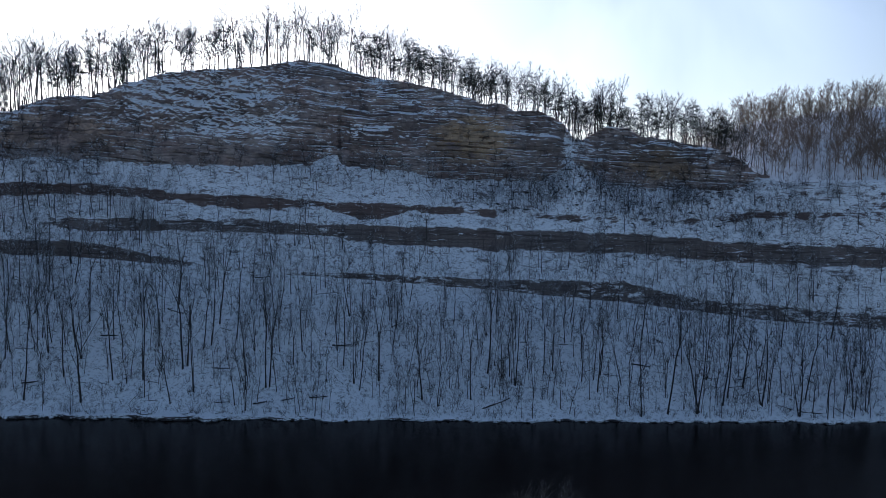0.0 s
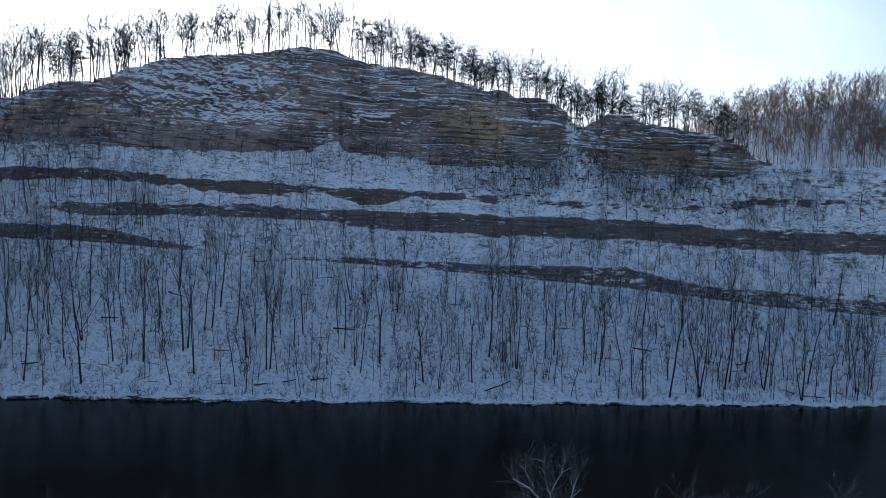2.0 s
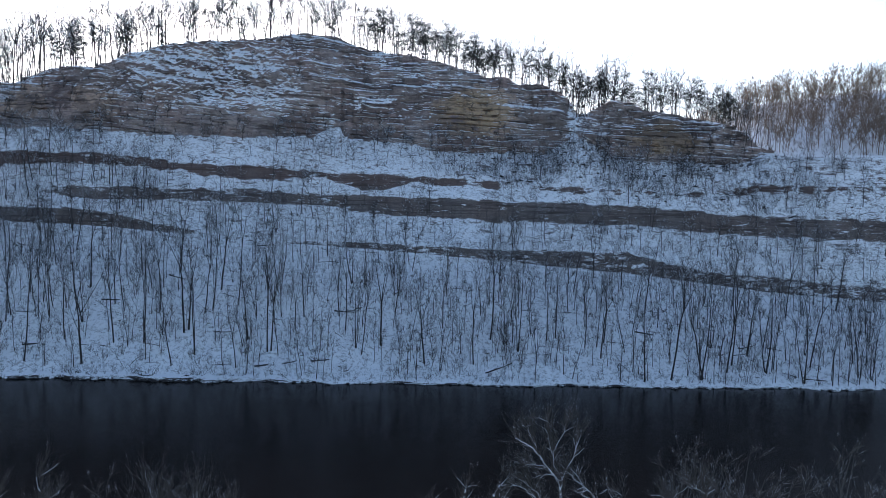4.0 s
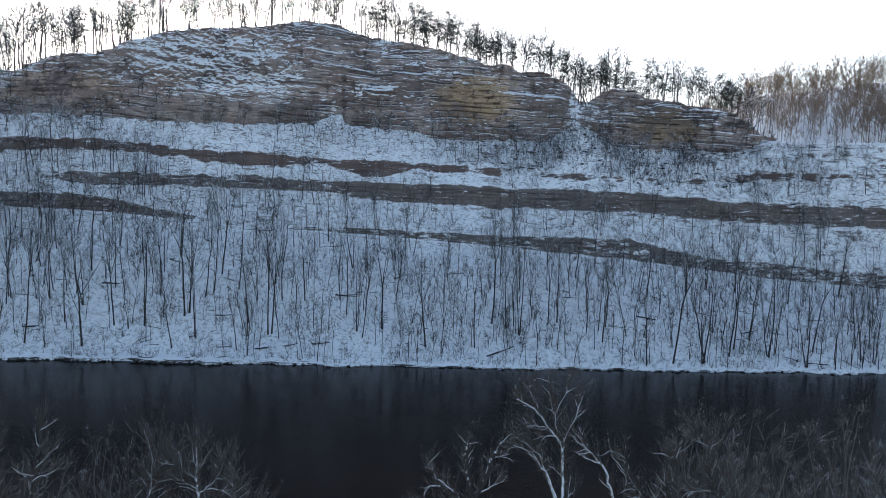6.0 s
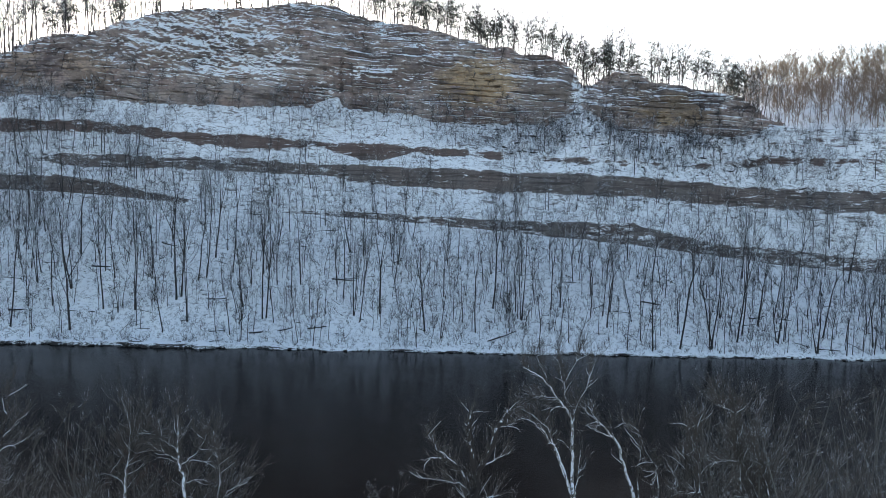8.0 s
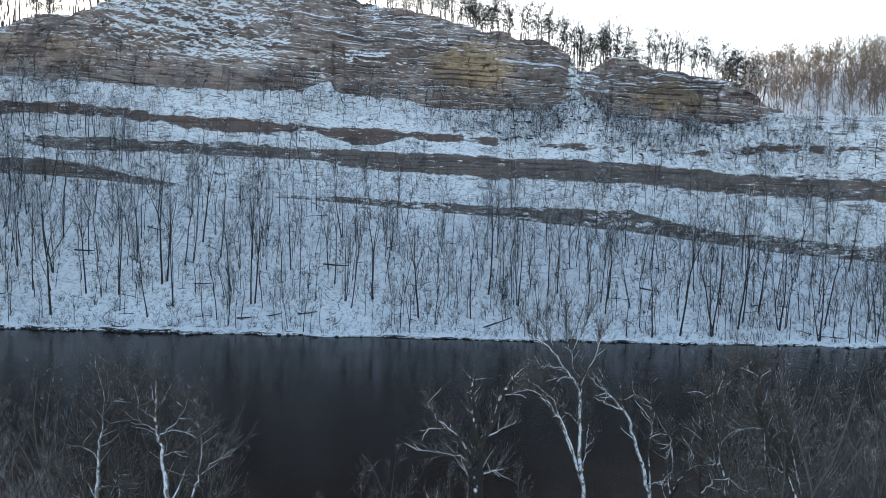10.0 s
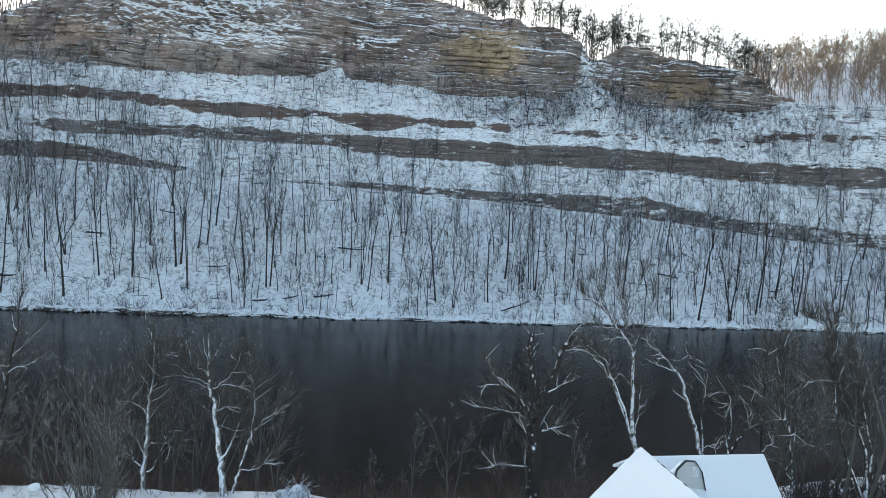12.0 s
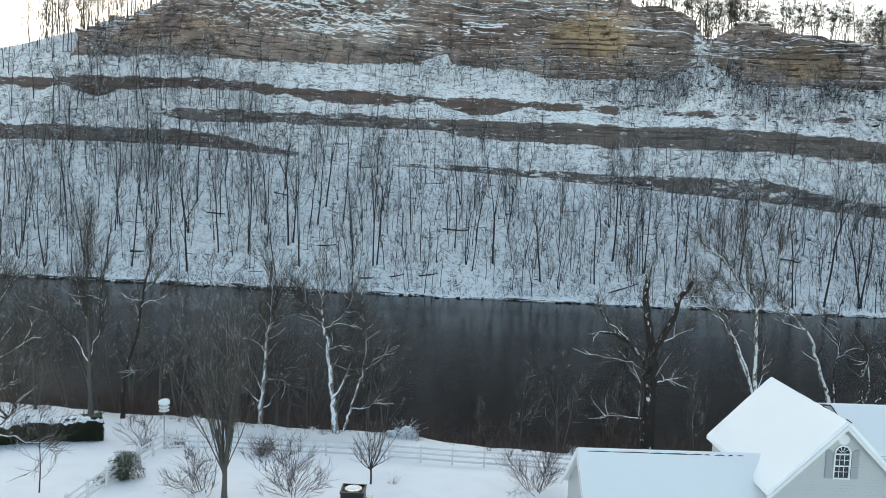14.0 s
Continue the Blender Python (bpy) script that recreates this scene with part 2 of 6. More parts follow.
def plain(name, colour, rough=0.6, vary=0.12, scale=2.0, metal=0.0, bump=0.15):
    m = Nodes(name, rough, metal)
    a, b = m.noise(scale, 4, 0.6, local=True), m.noise(scale * 9, 3, 0.6, local=True)
    deep = tuple(c * (1 - vary * 2) for c in colour)
    return m.done(m.mix(m.math("MULTIPLY", m.math("ADD", a, b), 0.5), deep, tuple(min(1, c * (1 + vary)) for c in colour)), b, bump, 0.01)


M_GROUND, M_CLIFF, M_WATER = ground_material(), cliff_material(), water_material()
M_BARK = bark_material("grey_bark", (0.022, 0.02, 0.022), (0.07, 0.065, 0.066), 0.85)
M_TWIG = bark_material("twig_bark", (0.024, 0.022, 0.023), (0.078, 0.072, 0.072), 0.58)
M_WARM = bark_material("brown_twigs", (0.155, 0.115, 0.09), (0.31, 0.235, 0.18), 0.97)
M_NEEDLE = plain("pine_needles", (0.04, 0.048, 0.035), 0.7, 0.3)


# ---- mesh helpers ----
def fbm(x, y, seed=0, octaves=4, gain=0.5):
    """Smooth value noise over arrays, about -1 to 1."""
    x, y = np.broadcast_arrays(np.asarray(x, float), np.asarray(y, float))
    out, amp, total = np.zeros(x.shape), 1.0, 0.0

    def lattice(i, j, s):
        h = np.sin(i * 127.1 + j * 311.7 + s * 74.7) * 43758.5453
        return h - np.floor(h)

    for k in range(octaves):
        i, j = np.floor(x), np.floor(y)
        u, v = x - i, y - j
        u, v = u * u * (3 - 2 * u), v * v * (3 - 2 * v)
        s = seed + k * 13
        low = lattice(i, j, s) * (1 - u) + lattice(i + 1, j, s) * u
        top = lattice(i, j + 1, s) * (1 - u) + lattice(i + 1, j + 1, s) * u
        out, total = out + amp * (2 * (low * (1 - v) + top * v) - 1), total + amp
        x, y, amp = x * 2.03 + 17.3, y * 2.03 + 9.1, amp * gain
    return out / total


def np_mesh(name, verts, faces, material, smooth=False):
    """A mesh from arrays of vertices and of faces that all have as many corners."""
    verts, faces = np.asarray(verts, np.float32), np.asarray(faces, np.int32)
    me = bpy.data.meshes.new(name)
    me.vertices.add(len(verts))
    me.vertices.foreach_set("co", verts.ravel())
    n, k = faces.shape
    me.loops.add(n * k)
    me.loops.foreach_set("vertex_index", faces.ravel())
    me.polygons.add(n)
    me.polygons.foreach_set("loop_start", np.arange(0, n * k, k, dtype=np.int32))
    me.polygons.foreach_set("use_smooth", np.full(n, smooth))
    me.update(calc_edges=True)
    me.materials.append(material)
    return me


def sheet(name, x, y, z, material, smooth=True):
    """A grid of points as one sheet."""
    r, c = x.shape
    i = np.arange(r * c).reshape(r, c)
    f = np.stack([i[:-1, :-1], i[:-1, 1:], i[1:, 1:], i[1:, :-1]], -1).reshape(-1, 4)
    return new(name, np_mesh(name, np.stack([x, y, z], -1).reshape(-1, 3), f, material, smooth))


# ---- the lie of the land: lines along the river, from the yard up to the crest ----
STATION = [-170, -140, -115, -90, -65, -40, -15, 10, 35, 60, 85, 110, 150]
ROAD = ([226.6, 226.6, 227.0, 227.2, 227.2, 227.4, 228.2, 228.9, 229.3, 229.6, 229.8, 229.9, 229.9],
        [37.5, 37.5, 36.8, 35.2, 33.4, 32.3, 30.9, 29.2, 27.3, 25.4, 22.9, 20.2, 17.8])
ROAD_CUT = [43.0, 42.9, 42.4, 37.6, 34.2, 34.1, 33.5, 32.9, 32.9, 32.2, 27.3, 24.9, 22.4]
CUT_FOOT = [48.2, 48.1, 45.3, 45.7, 45.9, 44.8, 42.5, 41.4, 41.4, 41.1, 39.2, 38.6, 38.1]
CUT_TOP = [49.5, 49.4, 49.9, 49.6, 49.8, 49.2, 48.8, 48.7, 48.4, 47.9, 46.6, 44.7, 44.3]
SEAM_FOOT = [56.5, 56.4, 57.3, 55.4, 55.2, 53.1, 53.1, 52.8, 52.0, 51.4, 51.0, 53.7, 55.0]
SEAM_TOP = [60.3, 61.2, 61.0, 58.4, 57.8, 56.6, 56.2, 55.3, 53.9, 53.1, 52.5, 55.6, 56.5]
FOOT_Y = [251.0, 251.0, 251.0, 253.8, 257.0, 260.2, 260.7, 261.0, 260.6, 260.1, 259.5, 258.8, 257.6]
FOOT_Z = [(-154, 69.7), (-134, 69.6), (-115, 69.1), (-96, 68.4), (-78, 68.9), (-51, 69.5), (-45, 70.9), (-39, 73.1), (-37.5, 69.5), (-18, 68.6), (-2, 65.8),
          (23, 66.0), (35, 65.3), (43, 69.6), (45.5, 71.7), (49.5, 70.7), (60, 64.9), (74, 63.6), (95, 63.7), (111, 64.1), (117, 67.0), (125, 66.5), (158, 67.3)]
CREST_Z = [(-225, 74), (-200, 80.5), (-172, 86.0), (-157, 90.1), (-144, 91.8), (-127, 91.8), (-120, 93.4), (-111, 97.6), (-101, 100.9), (-92, 102.5), (-73, 104.7), (-55, 108.2), (-42, 107.3),
           (-32, 103.7), (-21, 102.3), (-10, 100.2), (1, 97.7), (11, 94.6), (13.5, 92.9), (22, 92.9), (26, 90.6), (34, 90.8), (43, 86.9), (49.6, 81.0), (52, 80.7),
           (56, 83.0), (60, 85.5), (68, 84.6), (74, 82.0), (85, 80.7), (94, 79.3), (104, 76.7), (110, 72.8), (117, 68.9), (125, 68.1), (146, 67.0), (160, 68.0)]
CREST_Y = [(-170, 271.7), (-157, 269.5), (-120, 257.4), (-101, 262), (-60, 272.8), (-31, 277), (1, 273), (20, 267.3), (43, 267.3), (55, 269.5), (85, 266.2), (105, 261.8), (160, 261.8)]
HILL_NEAR = [(40, 0), (90, 72), (124, 77), (160, 83), (220, 90), (300, 95)]
HILL_FAR = [(40, 0), (90, 70), (124, 82), (160, 99), (220, 108), (300, 116)]


def along(x, table):
    px, pv = zip(*table) if isinstance(table[0], tuple) else (STATION, table)
    return np.interp(x, px, pv)


def shore(x):
    """The far water's edge."""
    return 185.3 + 0.046 * (np.asarray(x, float) + 14) + 1.3 * fbm(np.asarray(x) * 0.07, 3.3, 5) + 1.9 * fbm(np.asarray(x) * 0.2, 8.3, 6) + 1.2 * fbm(np.asarray(x) * 0.7, 5.3, 7)


def bank(x):
    """The near bank's upper edge."""
    x = np.asarray(x, float)
    return 76.0 + 0.25 * np.clip(x - 6, 0, 60) + 1.0 * fbm(x * 0.1, 1.7, 9) - 2.7 * np.exp(-((x + 8) / 7.5) ** 4)


def yard_z(y):
    return np.interp(y, [20, 40, 52, 60.5, 66, 75, 90], [9.0, 8.6, 7.6, 6.6, 5.5, 3.7, 3.2])


GX = np.concatenate([[-3000, -900, -400, -280, -220], np.arange(-190, 190.1, 0.9), [215, 250, 300, 400, 900, 3000]])


def land_rows():
    """Rows of points from behind the camera to beyond the hill: (y, z, roughness)."""
    x, one, rows = GX, np.ones_like(GX), []

    def add(y, z, rough=0.0):
        rows.append((y * one, z * one, rough))

    def fill(y0, z0, y1, z1, n, rough):
        for k in range(1, n + 1):
            add(y0 + (y1 - y0) * k / n, z0 + (z1 - z0) * k / n, rough if k < n else rough * 0.6)

    for y in (-3000, -500, -100, -20, 10, 25):
        add(y, 9.0)
    for y in np.arange(28, 62, 2.0):
        add(y, yard_z(y), 0.08)
    b = bank(x)
    for k in range(1, 9):
        y = 60 + (b - 60) * k / 8
        add(y, yard_z(y), 0.15)
    zb = yard_z(b)
    fill(b, zb, b + 1.5, zb * 0.72, 2, 0.25)
    fill(b + 1.5, zb * 0.72, b + 7.5, -0.3, 5, 0.3)
    fill(b + 7.5, -0.3, b + 20, -2.5, 2, 0.0)
    s = shore(x)
    add(s - 8, -2.5)
    lip = 0.4 + 0.34 * fbm(x * 0.25, 2.2, 64) + 0.5 * np.clip((-30 - x) / 40, 0, 1)
    add(s - 0.9, -0.8)
    add(s - 0.06, -0.05, 0.05)
    add(s + 0.02, lip - 0.1, 0.05)
    add(s + 0.2, lip + 0.12, 0.1)
    fill(s + 0.2, lip + 0.12, s + 2.2, 1.35, 2, 0.25)
    y, z = along(x, ROAD[0]), along(x, ROAD[1])
    fill(s + 2.2, 1.35, y - 0.1, z - 0.42, 44, 0.5)
    rows[-1] = (*rows[-1][:2], 0.08)      # the outer edge of the old haul road stands up as a small bank
    add(y, z, 0.05)
    fill(y, z, y + 1.2, z + 0.1, 2, 0.05)
    wave = 1.1 * fbm(x * 0.09, 4.4, 61) + 0.9 * fbm(x * 0.35, 4.4, 62, 3)
    mound = 2.2 * (1 - np.abs(2.6 * fbm(x * 0.045, 7.7, 65, 2))) + 0.8 * fbm(x * 0.3, 3.1, 66, 3) - 1.2   # drifts that bank up against the cuts
    z2, z3, z4, z5, z6 = (along(x, t) + wave * k for t, k in zip((ROAD_CUT, CUT_FOOT, CUT_TOP, SEAM_FOOT, SEAM_TOP), (0.6, -0.35, 0.8, -1, 0.9)))
    z3, z5 = z3 + 0.2 * mound, np.minimum(z5 + mound * np.interp(x, [-20, 10], [1.0, 0.3]), z6 - 0.7)
    y7, z7 = along(x, FOOT_Y), along(x, FOOT_Z)
    # the steep cuts take little depth; the snow slopes between share the rest by their rise
    rise = (z3 - z2) + (z5 - z4) + (z7 - z6)
    back = (y7 - y - 1.2 - 0.8 - 1.3 - 0.8) / rise
    y2 = y + 2.0
    fill(y + 1.2, z + 0.1, y2, z2, 7, 0.4)
    y3 = y2 + back * (z3 - z2)
    fill(y2, z2, y3, z3, 14, 0.5)
    y4 = y3 + 1.3
    fill(y3, z3, y4, z4, 10, 0.25)
    y5 = y4 + back * (z5 - z4)
    fill(y4, z4, y5, z5, 6, 0.35)
    y6 = y5 + 0.8
    fill(y5, z5, y6, z6, 7, 0.25)
    fill(y6, z6, y7, z7, 14, 0.5)
    y8, z8 = along(x, CREST_Y), along(x, CREST_Z)
    fill(y7, z7, y7 + 2.5, z7 + 0.8, 2, 0.2)
    fill(y7 + 2.5, z7 + 0.8, y8 + 3, z8 - 0.4, 12, 0.2)
    right = np.clip((x - 40) / 50, 0, 1)
    near = z8 - 10 + right * (along(x, HILL_NEAR) - z8 + 10)
    far = z8 - 28 + right * (along(x, HILL_FAR) - z8 + 28)
    fill(y8 + 3, z8 - 0.4, 0 * y8 + 312, near, 10, 0.4)
    fill(0 * y8 + 312, near, 0 * y8 + 372, far, 8, 0.6)
    add(480, far * 0.75)
    add(800, 50)
    add(3000, 40)
    return rows


def build_land():
    rows = land_rows()
    y, z = np.array([r[0] for r in rows]), np.array([r[1] for r in rows])
    rough = np.array([r[2] for r in rows])[:, None]
    x = np.broadcast_to(GX, y.shape).copy()
    z = z + rough * (0.9 * fbm(x * 0.11, y * 0.11, 21) + 0.8 * fbm(x * 0.5, y * 0.5 + z * 0.3, 22, 3))
    y = y + rough * 0.9 * fbm(x * 0.35, z * 0.5, 23, 3)
    y = np.maximum.accumulate(y, axis=0) + 1e-4 * np.arange(len(y))[:, None]
    return x, y, z


LX, LY, LZ = build_land()


def ground(x, y):
    """The height of the land at a place."""
    j = int(np.clip(np.searchsorted(GX, x) - 1, 0, len(GX) - 2))
    u = (x - GX[j]) / (GX[j + 1] - GX[j])
    return (1 - u) * np.interp(y, LY[:, j], LZ[:, j]) + u * np.interp(y, LY[:, j + 1], LZ[:, j + 1])


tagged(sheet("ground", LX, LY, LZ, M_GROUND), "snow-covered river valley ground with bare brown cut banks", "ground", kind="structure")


def build_cliff():
    """The quarried rock face: sheer beds with short broken treads that hold snow, rubble above."""
    cx = np.arange(-172, 121, 0.5)
    n = 180
    v = np.linspace(0, 1, n)[:, None]
    yb, zb = along(cx, FOOT_Y), along(cx, FOOT_Z)
    yc, zc = along(cx, CREST_Y), along(cx, CREST_Z)
    zb = zb - 1.2
    x = np.broadcast_to(cx, (n, len(cx))).copy()
    z = zb + (zc + 0.3 - zb) * v
    laid = np.exp(-((x + 82) / 28.0) ** 2)

    def zone(cx0, cz0, wx, wz):
        return np.exp(-((x - cx0) / wx) ** 4 - ((z - cz0) / wz) ** 4)

    # how far each height has stepped back: sheer below, laid back above
    lean = (1 - laid) * (0.2 * v + 0.8 * v ** 2.2) + laid * (0.1 * v + 0.9 * v ** 2.0)
    dip = np.where(x < -25, 0.085 * (x + 25), 0.015 * (x + 25))
    s = z + dip + 0.9 * fbm(x * 0.03, z * 0.04, 31, 3)
    block = np.floor(x / 9.0 + 0.8 * fbm(x * 0.05, z * 0.06, 32))      # joints shift the beds from block to block
    s = s + 0.45 * (np.sin(block * 12.9898) * 43758.5453 % 1.0 - 0.5)

    def ledges(size, seed, sharp, length, share):
        q = s / size + 0.2 * fbm(x * 0.02, s * 0.1, seed)
        k = np.floor(q)
        f = q - k
        on = np.clip((fbm(x / length + k * 17.3, k * 5.71, seed + 50, 3) - share) * 7, 0, 1)
        return (np.clip((f - (1 - sharp)) / sharp, 0, 1) - f) * size * on

    depth = yc - yb
    slope = depth / np.maximum(zc - zb, 4)
    y = yb - 0.6 + depth * lean
    sheer = np.clip(zone(8, 78, 14, 8) + zone(-140, 76, 26, 9) + zone(78, 70, 16, 5), 0, 1)
    face = np.clip((v - 0.25) * 3.5, 0.0, 1) * (1 - 0.9 * sheer)
    rubble = zone(-90, 93, 34, 14)
    y = y + face * slope * 1.3 * ledges(7.5, 33, 0.16, 13, 0.02)
    y = y + face * slope * 1.2 * ledges(2.9, 36, 0.22, 6, 0.06) * (1 - 0.5 * rubble)
    y = y + (0.25 + 0.5 * rubble) * (0.25 + 0.75 * face) * ledges(1.2, 35, 0.35, 3.6, 0.04)
    # thin undercut beds in the sheer face
    gap = np.clip((fbm(x * 0.16, s * 0.5, 56, 3) + 0.02) * 5, 0.0, 1)
    y = y + 1.1 * gap * (1 - rubble) * np.clip(np.abs(np.sin(s * 1.45 + 2.0 * fbm(x * 0.02, s * 0.2, 52))) * 7 - 6, 0, 1)
    y = y + rubble * (2.2 * fbm(x * 0.13, s * 0.3, 44, 3) + 2.0 * fbm(x * 0.45, s * 0.6, 45, 3) + 0.9 * fbm(x * 0.95, s * 1.2, 47, 2))
    y = y + 3.4 * fbm(x * 0.06, z * 0.03, 39, 3) * np.clip(v * 6, 0, 1) * np.clip((1 - v) * 5, 0, 1)
    blocky = np.floor(x / 3.1 + 0.6 * fbm(x * 0.1, s * 0.1, 53)) * 7.31 + np.floor(s / 2.4) * 3.17
    y = y + 0.9 * (np.sin(blocky * 12.9898) * 43758.5453 % 1.0 - 0.5) * (1 - rubble)
    y = y + 0.4 * fbm(x * 0.5, s * 1.1, 41, 3) + 0.7 * fbm(x * 0.17, s * 0.25, 43, 2)
    # the gully between the two faces, and a lesser one farther back
    y = y + 4.5 * np.exp(-((x - 48 + 5 * (1 - v)) / 3.5) ** 2) * v + 2.2 * np.exp(-((x + 42 - 10 * v) / 4.0) ** 2) * np.clip(1.4 - 2 * v, 0, 1)
    # both ends run back into the slope
    y = y + 6 * np.clip((x - 100 + 6 * fbm(x * 0.1, z * 0.1, 54)) / 18, 0, 1) ** 2
    y = y + 16 * np.clip((-176 + 1.15 * (z - 68) - x + 16 * fbm(x * 0.08, z * 0.09, 55)) / 22, 0, 1.2) ** 1.5
    z = z + 0.5 * fbm(x * 0.3, v * 3, 46, 3) * v
    crest = np.stack([yc + 4.5, yc + 9])
    x = np.vstack([x, x[:2]])
    z = np.vstack([z, zc - 0.3, zc - 2.5])
    y = np.vstack([y, np.maximum(crest, y[-1] + 0.5)])
    global CLIFF
    CLIFF = x, y, z
    return tagged(sheet("rock_cliff", x, y, z, M_CLIFF, False), "layered brown sandstone cliff with snow on its ledges", "cliff", kind="structure")


build_cliff()
wx, wy = np.meshgrid([-3000, -300, 0, 300, 3000], [70.0, 130.0, 195.0])
river = tagged(sheet("water", wx, wy, wx * 0, M_WATER), "dark brown slow river with faint reflections", "river", kind="structure")


# ---- trees ----
class Limbs:
    """Gathers tapered round limbs as vertices and four-cornered faces."""

    def __init__(self):
        self.v, self.f, self.n = [], [], 0

    def tube(self, pts, radii, sides):
        pts, radii = np.asarray(pts, float), np.asarray(radii, float)
        way = np.gradient(pts, axis=0)
        way /= np.linalg.norm(way, axis=1, keepdims=True) + 1e-9
        ref = np.array([0.31, 0.95, 0.05]) if abs(way[0, 2]) > 0.7 else np.array([0.1, 0.2, 0.97])
        a = np.cross(way, ref)
        a /= np.linalg.norm(a, axis=1, keepdims=True) + 1e-9
        b = np.cross(way, a)
        ang = np.arange(sides) * 2 * np.pi / sides
        ring = pts[:, None] + radii[:, None, None] * (np.cos(ang)[None, :, None] * a[:, None] + np.sin(ang)[None, :, None] * b[:, None])
        i, j = np.arange(sides)[None], (np.arange(sides)[None] + 1) % sides
        tip = radii[-1] < 0.02                 # thin ends run out to a point
        rows = len(pts) - (2 if tip else 1)
        k = np.arange(max(rows, 0))[:, None] * sides
        quads = np.stack([k + i, k + j, k + sides + j, k + sides + i], -1).reshape(-1, 4)
        f = [quads[:, [0, 1, 2]], quads[:, [0, 2, 3]]]
        if tip:
            flat = np.vstack([ring[:-1].reshape(-1, 3), pts[-1:]])
            last, end = (len(pts) - 2) * sides, (len(pts) - 1) * sides
            f.append(np.stack([last + i[0], last + j[0], np.full(sides, end)], -1))
        else:
            flat = ring.reshape(-1, 3)
        self.v.append(flat)
        self.f.append(np.vstack(f) + self.n)
        self.n += len(flat)

    def arrays(self):
        return np.vstack(self.v), np.vstack(self.f)


def bend(rng, start, way, length, n, up, wander):
    """A wandering line of n + 1 points from start."""
    pts, way = [np.array(start, float)], np.array(way, float) / np.linalg.norm(way)
    for _ in range(n):
        way = way + np.array([rng.gauss(0, wander), rng.gauss(0, wander), rng.gauss(0, wander) + up])
        way /= np.linalg.norm(way)
        pts.append(pts[-1] + way * length / n)
    return np.array(pts)


def sprout(rng, line, t, angle, up=0.0):
    """A point on a line and a way off it."""
    k = t * (len(line) - 1)
    i = min(int(k), len(line) - 2)
    at = line[i] + (line[i + 1] - line[i]) * (k - i)
    fwd = line[i + 1] - line[i]
    fwd = fwd / np.linalg.norm(fwd)
    side = np.array([rng.gauss(0, 1), rng.gauss(0, 1), rng.gauss(0, 0.6)])
    side -= fwd * side.dot(fwd)
    side /= np.linalg.norm(side) + 1e-9
    return at, fwd * math.cos(angle) + side * math.sin(angle) + np.array([0, 0, up])


